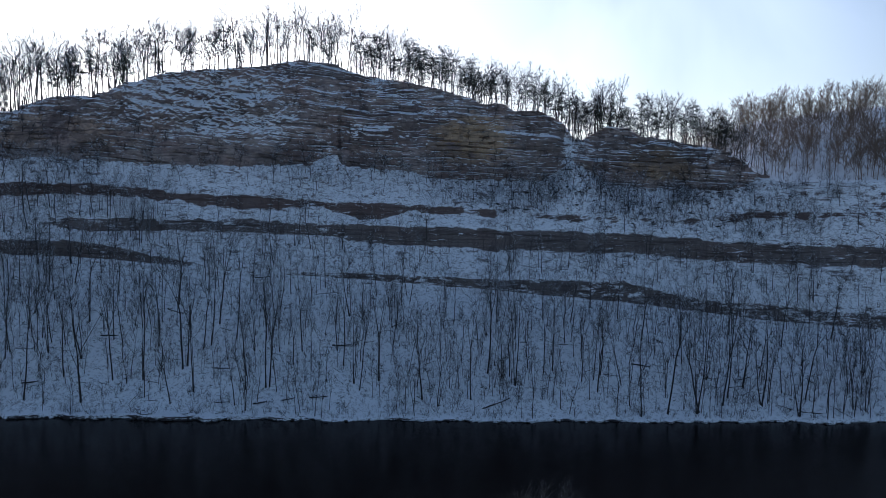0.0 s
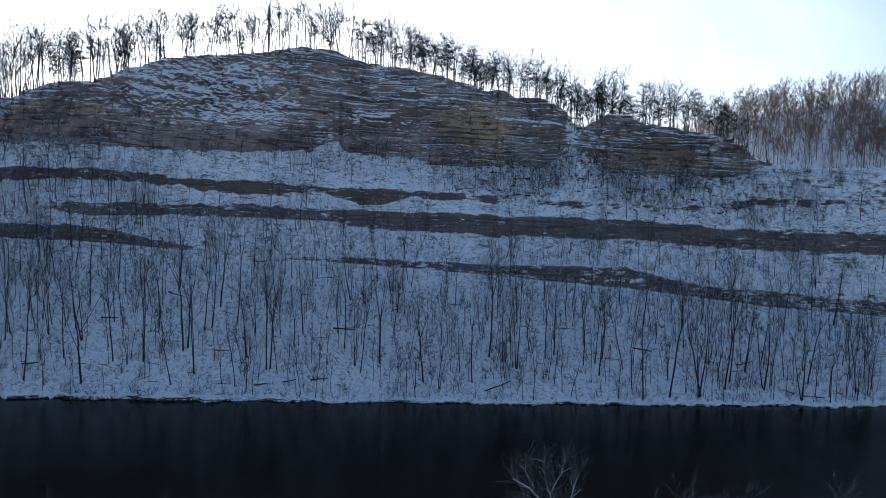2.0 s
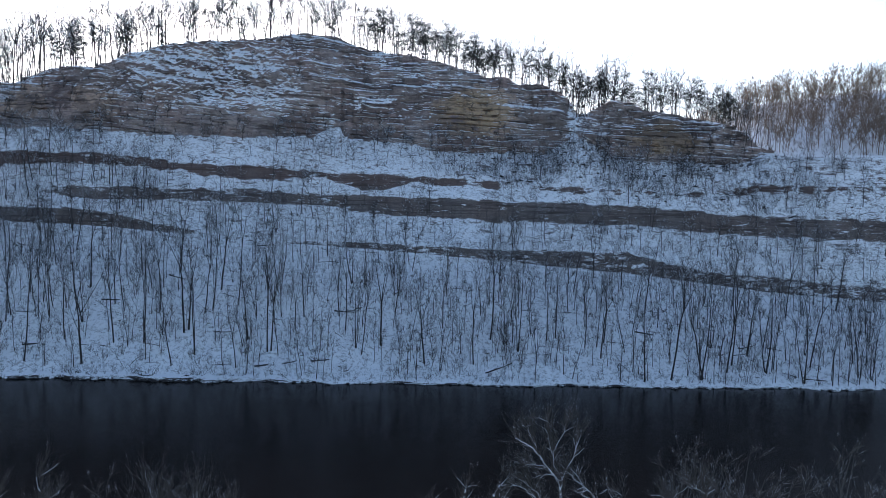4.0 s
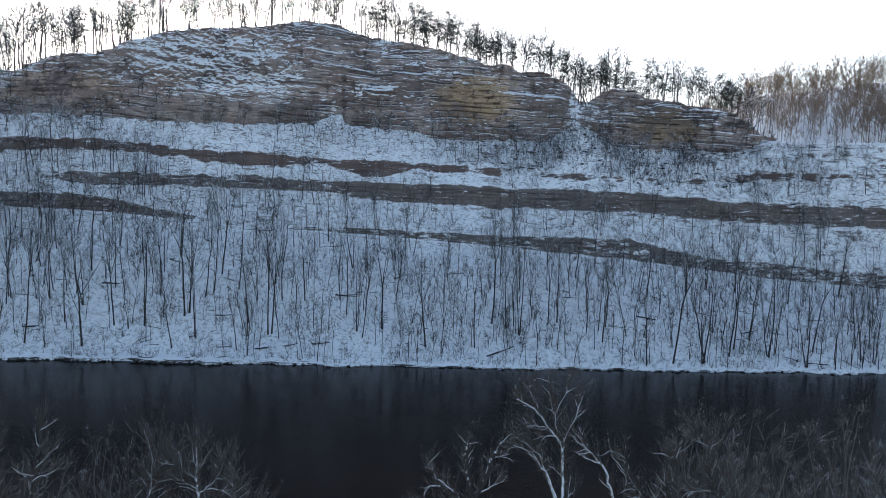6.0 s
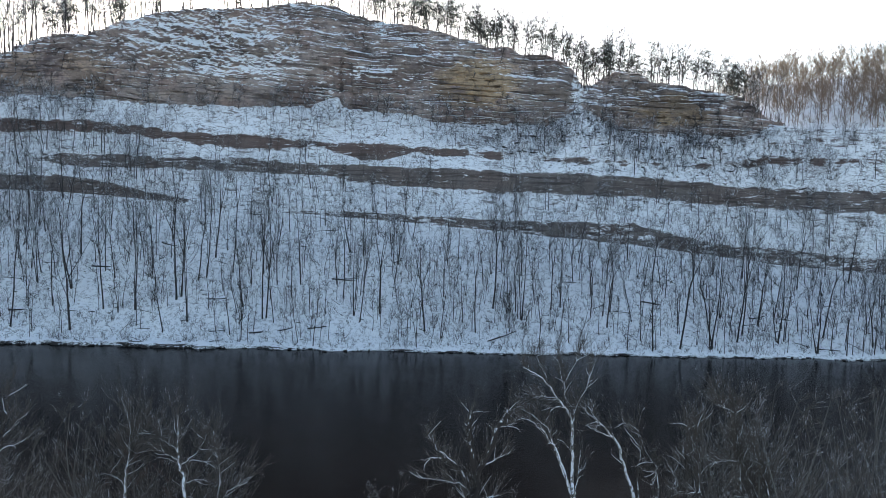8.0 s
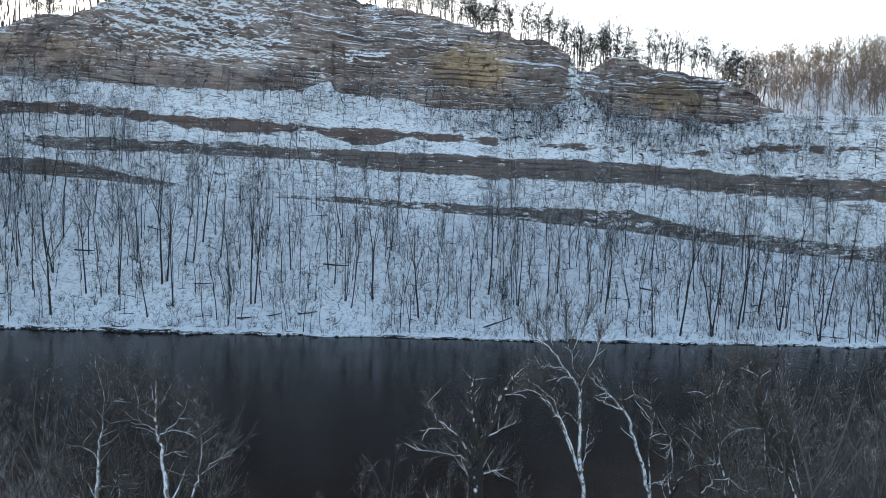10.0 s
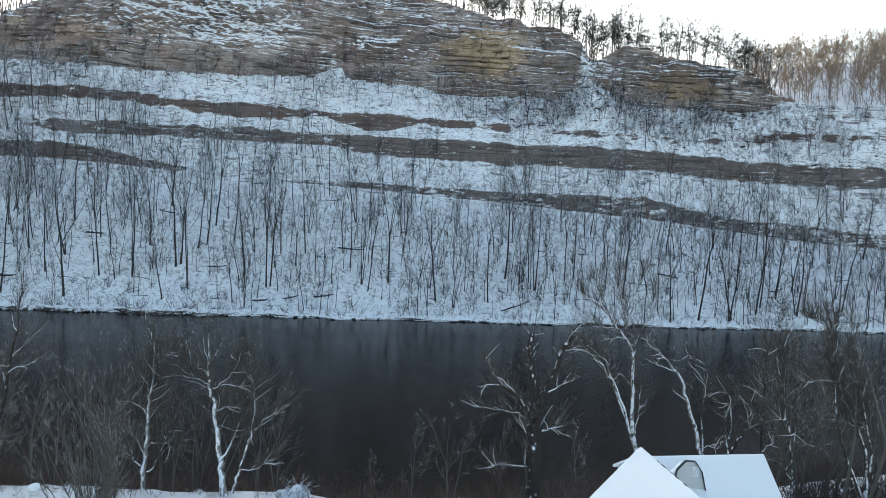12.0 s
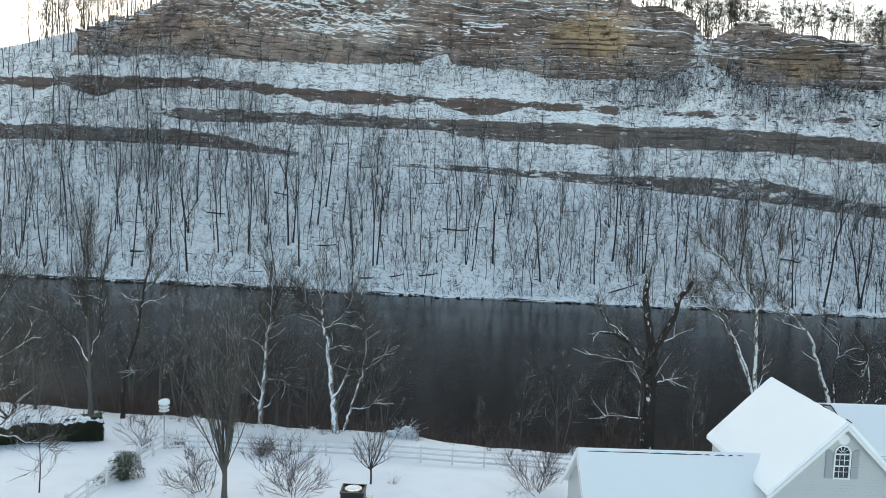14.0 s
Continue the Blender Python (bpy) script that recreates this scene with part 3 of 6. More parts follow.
def hardwood(seed, h, r, fine=0.02, limbs=14, subs=5, twigs=4, low=0.4, reach=0.22, lean=0.03, fork=0.0, stems=1, wander=0.04, far=False):
    """A leafless woodland tree: arrays of its trunk (with its leaders) and of its crown, limbs that curve up into fine twigs."""
    rng = random.Random(seed)
    trunk, crown = Limbs(), Limbs()
    leaders = []
    for s in range(stems):
        az, tilt = rng.uniform(0, 6.28), lean + (0.08 if stems > 1 else 0.0)
        hs, rs = h * (1 if s == 0 else rng.uniform(0.7, 0.95)), r * (1 if s == 0 else 0.75)
        part_of = fork if s == 0 and fork else 1.0
        line = bend(rng, (0.8 * r * s * math.cos(az), 0.8 * r * s * math.sin(az), -0.6), (tilt * math.cos(az), tilt * math.sin(az), 1), hs * part_of + 0.6, 4 if far else 6, 0.02, wander)
        radii = rs * np.linspace(1, 0.14 if part_of == 1 else 0.66, len(line))
        radii[0] *= 1.3
        trunk.tube(line, radii, 4 if far else 5)
        leaders.append((line, rs, low, 1.0, part_of))
        if part_of < 1:
            turn = rng.uniform(0, 6.28)
            n = rng.choice((2, 2, 3))
            for k in range(n):
                a, out = turn + 6.28 * k / n + rng.gauss(0, 0.3), rng.uniform(0.2, 0.6)
                top = bend(rng, line[-1] - np.array((0, 0, 0.1)), (out * math.cos(a), out * math.sin(a), 1), hs * (1 - part_of) * rng.uniform(0.8, 1.1), 4, 0.05, wander * 1.7)
                trunk.tube(top, rs * rng.uniform(0.4, 0.6) * np.linspace(1, 0.14, 5), 4)
                leaders.append((top, rs * 0.5, 0.12, 0.85, 1.0))
    each = max(2, limbs // len(leaders))
    for line, rs, t0, share, part_of in leaders:
        for k in range(each if part_of == 1 else max(2, each // 2)):
            t = t0 + (0.99 - t0) * (k + rng.random()) / each if part_of == 1 else rng.uniform(0.6, 1.0)
            u = (t - t0) / (1 - t0)
            at, way = sprout(rng, line, t, (1.15 - 0.65 * u) * rng.uniform(0.75, 1.2), 0.1)
            ln = h * reach * share * (1.15 - 0.7 * u) * rng.uniform(0.5, 1.3)
            limb = bend(rng, at, way, ln, 2 if far else 3, 0.13, 0.15)
            rl = max(fine * 1.35, min(rs * (1 - 0.85 * t) * 0.45, 0.085))
            crown.tube(limb, np.minimum(rl * np.linspace(1, 0.3, len(limb)), [9] * (len(limb) - 1) + [0.019]), 3)
            for _ in range(subs):
                at2, way2 = sprout(rng, limb, rng.uniform(0.2, 1.0), rng.uniform(0.35, 0.85), 0.15)
                l2 = ln * rng.uniform(0.25, 0.6) + 0.25
                sub = bend(rng, at2, way2, l2, 1 if far else 2, 0.08, 0.15)
                crown.tube(sub, np.minimum(fine * 1.25 * np.linspace(1, 0.4, len(sub)), [9] * (len(sub) - 1) + [0.019]), 3)
                for _ in range(twigs):
                    at3, way3 = sprout(rng, sub, rng.uniform(0.1, 1.0), rng.uniform(0.3, 0.75), 0.12)
                    crown.tube(bend(rng, at3, way3, l2 * rng.uniform(0.35, 0.8) + 0.15, 1, 0, 0.1), [fine, min(0.3 * fine, 0.019)], 3)
    return trunk.arrays(), crown.arrays()


def pine_tree(seed, h, r):
    """A ridge pine: bare lower trunk, a few crooked limbs that end in flat dark pads of needle tufts."""
    rng = random.Random(seed)
    trunk = Limbs()
    line = bend(rng, (0, 0, -0.6), (rng.gauss(0, 0.05), rng.gauss(0, 0.05), 1), h + 0.6, 8, 0.02, 0.045)
    trunk.tube(line, r * (1 - 0.88 * np.linspace(0, 1, 9)), 5)
    tv, tf, n = [], [], 0
    low = rng.uniform(0.42, 0.6)
    for k in range(17):
        t = low + (1 - low) * (k + rng.random()) / 17
        u = (t - low) / (1 - low)
        at, way = sprout(rng, line, min(t, 0.99), rng.uniform(0.9, 1.35), 0.1)
        ln = h * 0.21 * (0.35 + 0.75 * math.sin(math.pi * (0.25 + 0.62 * u))) * rng.uniform(0.4, 1.3)
        limb = bend(rng, at, way, ln, 3, 0.1, 0.2)
        trunk.tube(limb, 0.06 * np.linspace(1, 0.3, 4), 3)
        for _ in range(rng.randint(2, 4)):
            c, d = sprout(rng, limb, rng.uniform(0.45, 1.0), rng.uniform(0.3, 0.9), 0.2)
            c = c + d * rng.uniform(0.1, 0.6)
            wide = rng.uniform(0.3, 0.7)
            for _ in range(15):                  # one pad of needles
                p = c + np.array([rng.gauss(0, wide), rng.gauss(0, wide), rng.gauss(0, wide * 0.38)])
                w = np.array([rng.gauss(0, 0.7), rng.gauss(0, 0.7), rng.gauss(0.35, 0.4)])
                w = w / np.linalg.norm(w) * rng.uniform(0.35, 0.7)
                side = np.cross(w, (rng.gauss(0, 1), rng.gauss(0, 1), rng.gauss(0, 1)))
                side = side / (np.linalg.norm(side) + 1e-9) * 0.065
                tv += [p - side, p + side, p + w]
                tf.append((n, n + 1, n + 2))
                n += 3
    return trunk.arrays(), (np.array(tv), np.array(tf))


def tree_thing(name, arrays, bark, leaf, label, group="", category="tree", parts=("trunk", "crown")):
    """A tree as one thing with its trunk and its crown."""
    root = new(name)
    root.empty_display_size = 0.5
    for part_name, (v, f), m in zip(parts, arrays, (bark, leaf)):
        new(part_name, np_mesh(part_name, v, f, m, True)).parent = root
    return tagged(root, label, category, group)


def part(name, bm, material, parent, label=""):
    """Links a bmesh as one mesh object under a thing or a part."""
    me = bpy.data.meshes.new(name)
    bm.to_mesh(me)
    bm.free()
    me.materials.append(material)
    ob = new(name, me)
    ob.parent = parent
    return tagged(ob, label)


def planted(x, y, turn=0.0, size=1.0, tip=(0, 0), sink=0.15, tall=1.0):
    """A pose on the ground."""
    m = Matrix.Translation((x, y, ground(x, y) - sink)) @ pose(0, 0, 0, tip[0], tip[1], turn)
    return m @ Matrix.Diagonal((size, size, size * tall, 1))


def place_all(kinds, spots):
    """Sets the first of each kind on its spot and copies for the rest."""
    used = set()
    for k, m in spots:
        ob = kinds[k]
        if k not in used:
            ob.matrix_basis = m
            used.add(k)
        else:
            c = copy_thing(ob, Matrix.Identity(4))
            c.matrix_basis = m


def joined(name, pieces, spots, material, label, category):
    """Many alike pieces that nobody counts, as one mesh: pieces are arrays, spots (piece, pose)."""
    vs, fs, n = [], [], 0
    for k, m in spots:
        v, f = pieces[k]
        a = np.array(m)
        vs.append(v @ a[:3, :3].T + a[:3, 3])
        fs.append(f + n)
        n += len(v)
    return tagged(new(name, np_mesh(name, np.vstack(vs), np.vstack(fs), material)), label, category, kind="stuff")


def merge(*arrays):
    n, vs, fs = 0, [], []
    for v, f in arrays:
        vs.append(v), fs.append(f + n)
        n += len(v)
    return np.vstack(vs), np.vstack(fs)


R = random.Random(7)


# the boldest trees of the river slope, by stretches: along, back, height of the clear stem, how far the top hangs over, stoutness
WEST_WOOD = ((-111, 185.5, 28, -0.8, 1.0), (-105.6, 185.5, 13, -0.8, 0.7), (-121, 208.5, 14, -5, 0.8), (-113, 196.5, 17, -1.9, 0.7), (-110.8, 198, 20, -0.8, 0.9), (-103.8, 192.5, 21, -0.4, 0.8),
             (-96, 186.3, 27, -1.7, 1.5), (-101, 197, 20, -1.7, 1.2), (-104, 208, 22, -1, 1.1), (-90, 192, 33, -0.6, 1.0), (-94.6, 203, 20, -3.2, 0.9), (-90.9, 200.8, 20, -2, 0.8),
             (-82.3, 193.3, 27, -1.3, 1.3), (-83, 209.5, 18, 0.6, 0.8), (-72, 186.3, 18, 0.4, 1.1), (-72, 195.8, 26, -1, 1.4), (-71, 196.8, 24, 1.3, 1.1), (-67, 190, 34, -0.2, 1.0), (-66.5, 203.8, 25, -0.7, 0.8), (-66, 209.8, 27, -1.8, 1.2))
MIDDLE_WOOD = ((-59.6, 205, 26, -1.2, 0.9), (-54, 195.3, 23, -2.4, 0.9), (-53.6, 202.5, 16, -4, 1.1), (-48, 193, 36, -0.6, 1.0), (-47, 193, 35, 0.7, 1.1), (-36.8, 224.3, 19, -1, 0.9), (-40, 203.5, 25, -0.6, 0.8),
               (-36.4, 198, 18, -0.2, 0.7), (-27.4, 199, 20, -0.2, 0.8), (-17, 196.3, 25, -0.1, 1.5), (-8.7, 199, 15, -1.8, 1.0), (-4.5, 191.5, 24, -0.2, 1.2), (-0.2, 189.3, 15, -0.7, 1.0), (-9.7, 222.3, 15, -1.8, 0.9),
               (-23.8, 194, 20, -1.3, 0.8), (-22, 192.5, 21, 0, 0.7), (-37, 186, 13, -1.6, 0.8), (-11.3, 188.8, 11, -0.1, 0.6), (9, 191.8, 20, -1, 0.9), (11.5, 207.8, 17, -1.7, 0.9))
LOWER_WOOD = ((13.9, 200, 24, 0.1, 1.3), (17.8, 198.8, 21, 0.5, 0.9), (21.7, 196.8, 27, 1.2, 1.0), (26.5, 193, 13, -0.9, 0.8), (30.3, 201.8, 21, 0.7, 0.8), (33, 202.8, 20, 0.9, 1.2), (41, 199.8, 19, 1.1, 0.9), (42.3, 194, 12, 1.7, 0.9),
              (47, 202.8, 19, 1.7, 1.1), (52.4, 199.5, 19, 2.4, 0.9), (53, 192.3, 16, -1.3, 1.0), (55.6, 189.5, 24, 1.2, 1.0), (53, 224.3, 15, -0.4, 1.0), (3, 195.3, 14, 0.8, 0.7), (0.2, 203.5, 14, -0.7, 0.9))
EAST_WOOD = ((63, 190.3, 27, 0.5, 1.4), (64, 196, 16, -2.4, 0.9), (71.6, 191.5, 27, -0.3, 1.2), (72.2, 191.5, 21, 3.2, 1.1), (79.8, 194.8, 31, -1, 1.2), (82, 197.3, 27, -0.4, 1.0), (88, 201.3, 22, 0.1, 1.3), (91.4, 196, 21, 1, 1.4),
             (94, 197.3, 17, 0.7, 1.0), (100.7, 192.8, 20, 1.6, 1.2), (104.6, 198, 22, 1.3, 1.0), (94.4, 205.5, 19, -2, 0.9), (104, 205.8, 12, 1.8, 0.8), (117, 195.5, 18, -0.4, 1.2), (118.7, 201.3, 19, -0.4, 0.9), (72.3, 208, 19, -0.5, 0.8))


def slope_woods():
    """The leafless wood on the steep far bank, and the thinner one over the haul road."""
    kinds, tall = [], []
    for k in range(10):
        h = 16 + 1.2 * k
        arrays = hardwood(100 + k, h, 0.14 + 0.012 * k, 0.031, 16, 4, 4, 0.32 + 0.04 * (k % 4), 0.25 + 0.03 * (k % 3), 0.02 + 0.02 * (k % 2), (0.0, 0.5, 0.0, 0.62, 0.42)[k % 5], 2 if k in (2, 7) else 1, 0.035 + 0.012 * (k % 3))
        kinds.append(tree_thing("bare_tree", arrays, M_BARK, M_TWIG, "tall leafless hardwood with dark bark on the snowy slope", "trees on the river slope"))
        tall.append(h)
    spots, taken = [], []
    for stretch in (WEST_WOOD, MIDDLE_WOOD, LOWER_WOOD, EAST_WOOD):
        for x, y, clear, over, stout in stretch:
            h = min(clear * 1.12 + 1.5, 33)
            k = min(range(10), key=lambda q: abs(tall[q] - h) + 2.2 * ((q * 7 + len(spots) * 3) % 5))
            wide = 0.66 * stout + 0.2
            m = Matrix.Translation((x, y, ground(x, y) - 0.3)) @ pose(0, 0, 0, R.gauss(1, 1.2), math.degrees(math.atan2(over, clear)), R.uniform(0, 360))
            spots.append((k, m @ Matrix.Diagonal((wide, wide, h / tall[k], 1))))
            taken.append((x, y))
    while len(spots) < 185:
        x = R.uniform(-160, 142)
        s = float(shore(x))
        y = s + 1.5 + (along(x, ROAD[0]) - s - 2) * R.random() ** 0.9
        if any((x - a) ** 2 + (y - b) ** 2 < 5.5 for a, b in taken):
            continue
        taken.append((x, y))
        spots.append((R.randrange(10), planted(x, y, R.uniform(0, 360), R.uniform(0.55, 0.95), (R.gauss(1, 2), R.gauss(0.6 if x > 20 else -0.6, 2)), 0.3)))
    for _ in range(88):
        x = R.uniform(-160, 145)
        y = along(x, ROAD[0]) + R.uniform(3, 14)
        spots.append((R.randrange(10), planted(x, y, R.uniform(0, 360), R.uniform(0.4, 0.68), (R.gauss(1.5, 2.5), R.gauss(0, 2.5)), 0.3)))
    for _ in range(26):
        x = R.uniform(-158, -113)
        y = float(shore(x)) + R.uniform(1, 24)
        spots.append((R.randrange(10), planted(x, y, R.uniform(0, 360), R.uniform(0.6, 1.0), (R.gauss(1, 2), R.gauss(0, 2)), 0.3)))
    for _ in range(56):
        x = R.uniform(-168, -96)
        y = along(x, ROAD[0]) + R.uniform(-14, 15)
        spots.append((R.randrange(10), planted(x, y, R.uniform(0, 360), R.uniform(0.5, 0.9), (R.gauss(1.5, 2.5), R.gauss(0, 2.5)), 0.3)))
    place_all(kinds, spots)


def saplings():
    """Thin young trees on the snow slope under the rock face and on the benches."""
    kinds = []
    for k in range(5):
        arrays = hardwood(300 + k, 6.0 + k * 0.9, 0.06 + 0.01 * k, 0.036, 10, 3, 3, 0.25, 0.32, 0.05, (0, 0.5)[k % 2], 1, 0.07, True)
        kinds.append(tree_thing("sapling", arrays, M_BARK, M_TWIG, "thin leafless sapling standing in snow under the cliff", "saplings under the cliff"))
    spots = []
    for k in range(285):
        x = R.uniform(-160, 150) if k < 225 else R.uniform(15, 150)
        y = along(x, FOOT_Y) - R.uniform(0.5, 13)
        spots.append((R.randrange(5), planted(x, y, R.uniform(0, 360), R.uniform(0.6, 1.25), (R.gauss(2, 6), R.gauss(0, 6)), 0.15)))
    place_all(kinds, spots)


def ridge_woods():
    """Hardwoods and pines along the skyline."""
    kinds = [tree_thing("ridge_tree", hardwood(400 + k, 15 + 1.0 * k, 0.13 + 0.012 * k, 0.044, 18, 4, 3, 0.44, 0.27, 0.03, (0.0, 0.55, 0.65)[k % 3], 1 + (k == 3), 0.04, True), M_BARK, M_TWIG,
                        "leafless hardwood on the crest against the sky", "hardwoods on the crest") for k in range(6)]
    pieces = [merge(*hardwood(420 + k, 15 + 1.0 * k, 0.13 + 0.012 * k, 0.042, 15, 4, 3, 0.42, 0.27, 0.03, (0.55, 0.0, 0.65)[k % 3], 1, 0.04, True)) for k in range(6)]
    spots = []
    back = []
    for k in range(410):
        x = -212 + 332 * ((k + R.random()) / 410) ** 0.97
        tall = float(np.interp(x, [-130, -90, -40, 5, 45, 60, 110], [1.4, 1.3, 1.22, 1.05, 1.0, 1.1, 1.0]))
        y = along(x, CREST_Y) + 1.5 + 22 * R.random() ** 1.6
        m = planted(x, y, R.uniform(0, 360), tall * R.uniform(0.72, 1.06), (R.gauss(0, 3), R.gauss(0, 3)), 0.3)
        (back if k % 3 == 2 else spots).append((R.randrange(6), m))
    for _ in range(16):
        x = R.uniform(42, 60)
        spots.append((R.randrange(6), planted(x, along(x, CREST_Y) + R.uniform(1, 9), R.uniform(0, 360), R.uniform(0.75, 1.1), (0, 0), 0.3)))
    place_all(kinds, spots)
    joined("ridge_wood", pieces, back, M_TWIG, "grey leafless wood behind the trees of the crest", "woods")
    kinds = [tree_thing("pine_tree", pine_tree(500 + k, 12 + 0.9 * k, 0.17), M_BARK, M_NEEDLE, "ragged dark green pine on the crest against the sky", "pines on the crest") for k in range(5)]
    spots = []
    for lo, hi, n in ((-165, -140, 4), (-140, -100, 5), (-100, -60, 4), (-60, -30, 4), (-30, 5, 26), (5, 45, 32), (45, 57, 5), (57, 84, 24), (84, 106, 14)):
        for _ in range(n):
            x = R.uniform(lo, hi)
            y = along(x, CREST_Y) + 0.8 + 12 * R.random() ** 1.4
            spots.append((R.randrange(5), planted(x, y, R.uniform(0, 360), R.uniform(0.7, 1.15) * (1.2 if x < -60 else 1.0), (R.gauss(0, 3), R.gauss(0, 3)), 0.3)))
    place_all(kinds, spots)


def far_woods():
    """The brown wood on the hill beyond the end of the rock face."""
    pieces = [merge(*hardwood(600 + k, 13 + k, 0.12, 0.055, 25, 3, 3, 0.4, 0.3, 0.02, 0.42 + 0.04 * k, 1, 0.03, True)) for k in range(5)]
    spots = []
    for _ in range(440):
        x = R.uniform(108, 222)
        y = 266 + 104 * R.random() ** 1.15
        if x < 122 and y < 290:
            continue
        size = R.uniform(0.7, 1.15) * float(np.interp(x, [108, 140], [0.45, 1.0]))
        spots.append((R.randrange(5), planted(x, y, R.uniform(0, 360), size, (R.gauss(0, 3), R.gauss(0, 3)), 0.3)))
    low = len(pieces)
    pieces += [shrub(690 + k, 3.0 + 0.6 * k, 6, 4, 0.04) for k in range(3)]
    for _ in range(130):
        x, y = R.uniform(112, 222), 268 + 60 * R.random()
        spots.append((low + R.randrange(3), planted(x, y, R.uniform(0, 360), R.uniform(0.7, 1.4))))
    joined("far_wood", pieces, spots, M_WARM, "brown leafless wood on the hill beyond the cliff", "woods")
    pieces = [merge(*hardwood(640 + k, 17 + k, 0.17, 0.04, 11, 3, 3, 0.4, 0.26, 0.03, (0.0, 0.55)[k % 2], 1, 0.04, True)) for k in range(3)]
    spots = []
    for lo, hi, n in ((-215, -158, 110), (143, 175, 32)):
        for _ in range(n):
            x = R.uniform(lo, hi)
            y = 190 + (85 if x < 0 else 65) * R.random()
            spots.append((R.randrange(3), planted(x, y, R.uniform(0, 360), R.uniform(0.7, 1.1), (0, 0), 0.3)))
    joined("side_wood", pieces, spots, M_TWIG, "grey leafless wood along the river slope", "woods")


def young_woods():
    """The thinner stems that fill the slope between the tall trees."""
    pieces = [merge(*hardwood(650 + k, 7 + 1.7 * k, 0.06 + 0.013 * k, 0.03, 8, 3, 3, 0.28, 0.3, 0.04, (0, 0, 0.55)[k % 3], 1, 0.055, True)) for k in range(6)]
    spots = []
    for _ in range(760):
        x = R.uniform(-162, 145)
        s = float(shore(x))
        y = s + 1.0 + (along(x, ROAD[0]) - s - 1) * R.random() ** 1.1
        spots.append((R.randrange(6), planted(x, y, R.uniform(0, 360), R.uniform(0.55, 1.15), (R.gauss(1.5, 3), R.gauss(0, 3)), 0.2)))
    for _ in range(230):
        x = R.uniform(-162, 145)
        y = along(x, ROAD[0]) + R.uniform(2.5, 15)
        spots.append((R.randrange(6), planted(x, y, R.uniform(0, 360), R.uniform(0.4, 0.8), (R.gauss(1.5, 3), R.gauss(0, 3)), 0.2)))
    joined("young_wood", pieces, spots, M_TWIG, "thin grey leafless young growth between the taller trees", "woods")


def shrub(seed, h, stems, twigs, thick=0.02):
    """Arrays of a leafless bush of thin stems that fork into twigs."""
    rng = random.Random(seed)
    w = Limbs()
    for _ in range(stems):
        az, out = rng.uniform(0, 6.28), rng.uniform(0.15, 0.85)
        line = bend(rng, (rng.gauss(0, 0.14) * h * 0.5, rng.gauss(0, 0.14) * h * 0.5, -0.1), (out * math.cos(az), out * math.sin(az), 1), h * rng.uniform(0.6, 1.1), 2, 0.03, 0.17)
        w.tube(line, np.minimum(thick * np.array([1, 0.7, 0.3]), [9, 9, 0.019]), 3)
        for _ in range(twigs):
            at, way = sprout(rng, line, rng.uniform(0.2, 1.0), rng.uniform(0.3, 0.9), 0.1)
            w.tube(bend(rng, at, way, h * rng.uniform(0.18, 0.45), 1, 0, 0.1), [thick * 0.6, min(thick * 0.25, 0.019)], 3)
    return w.arrays()


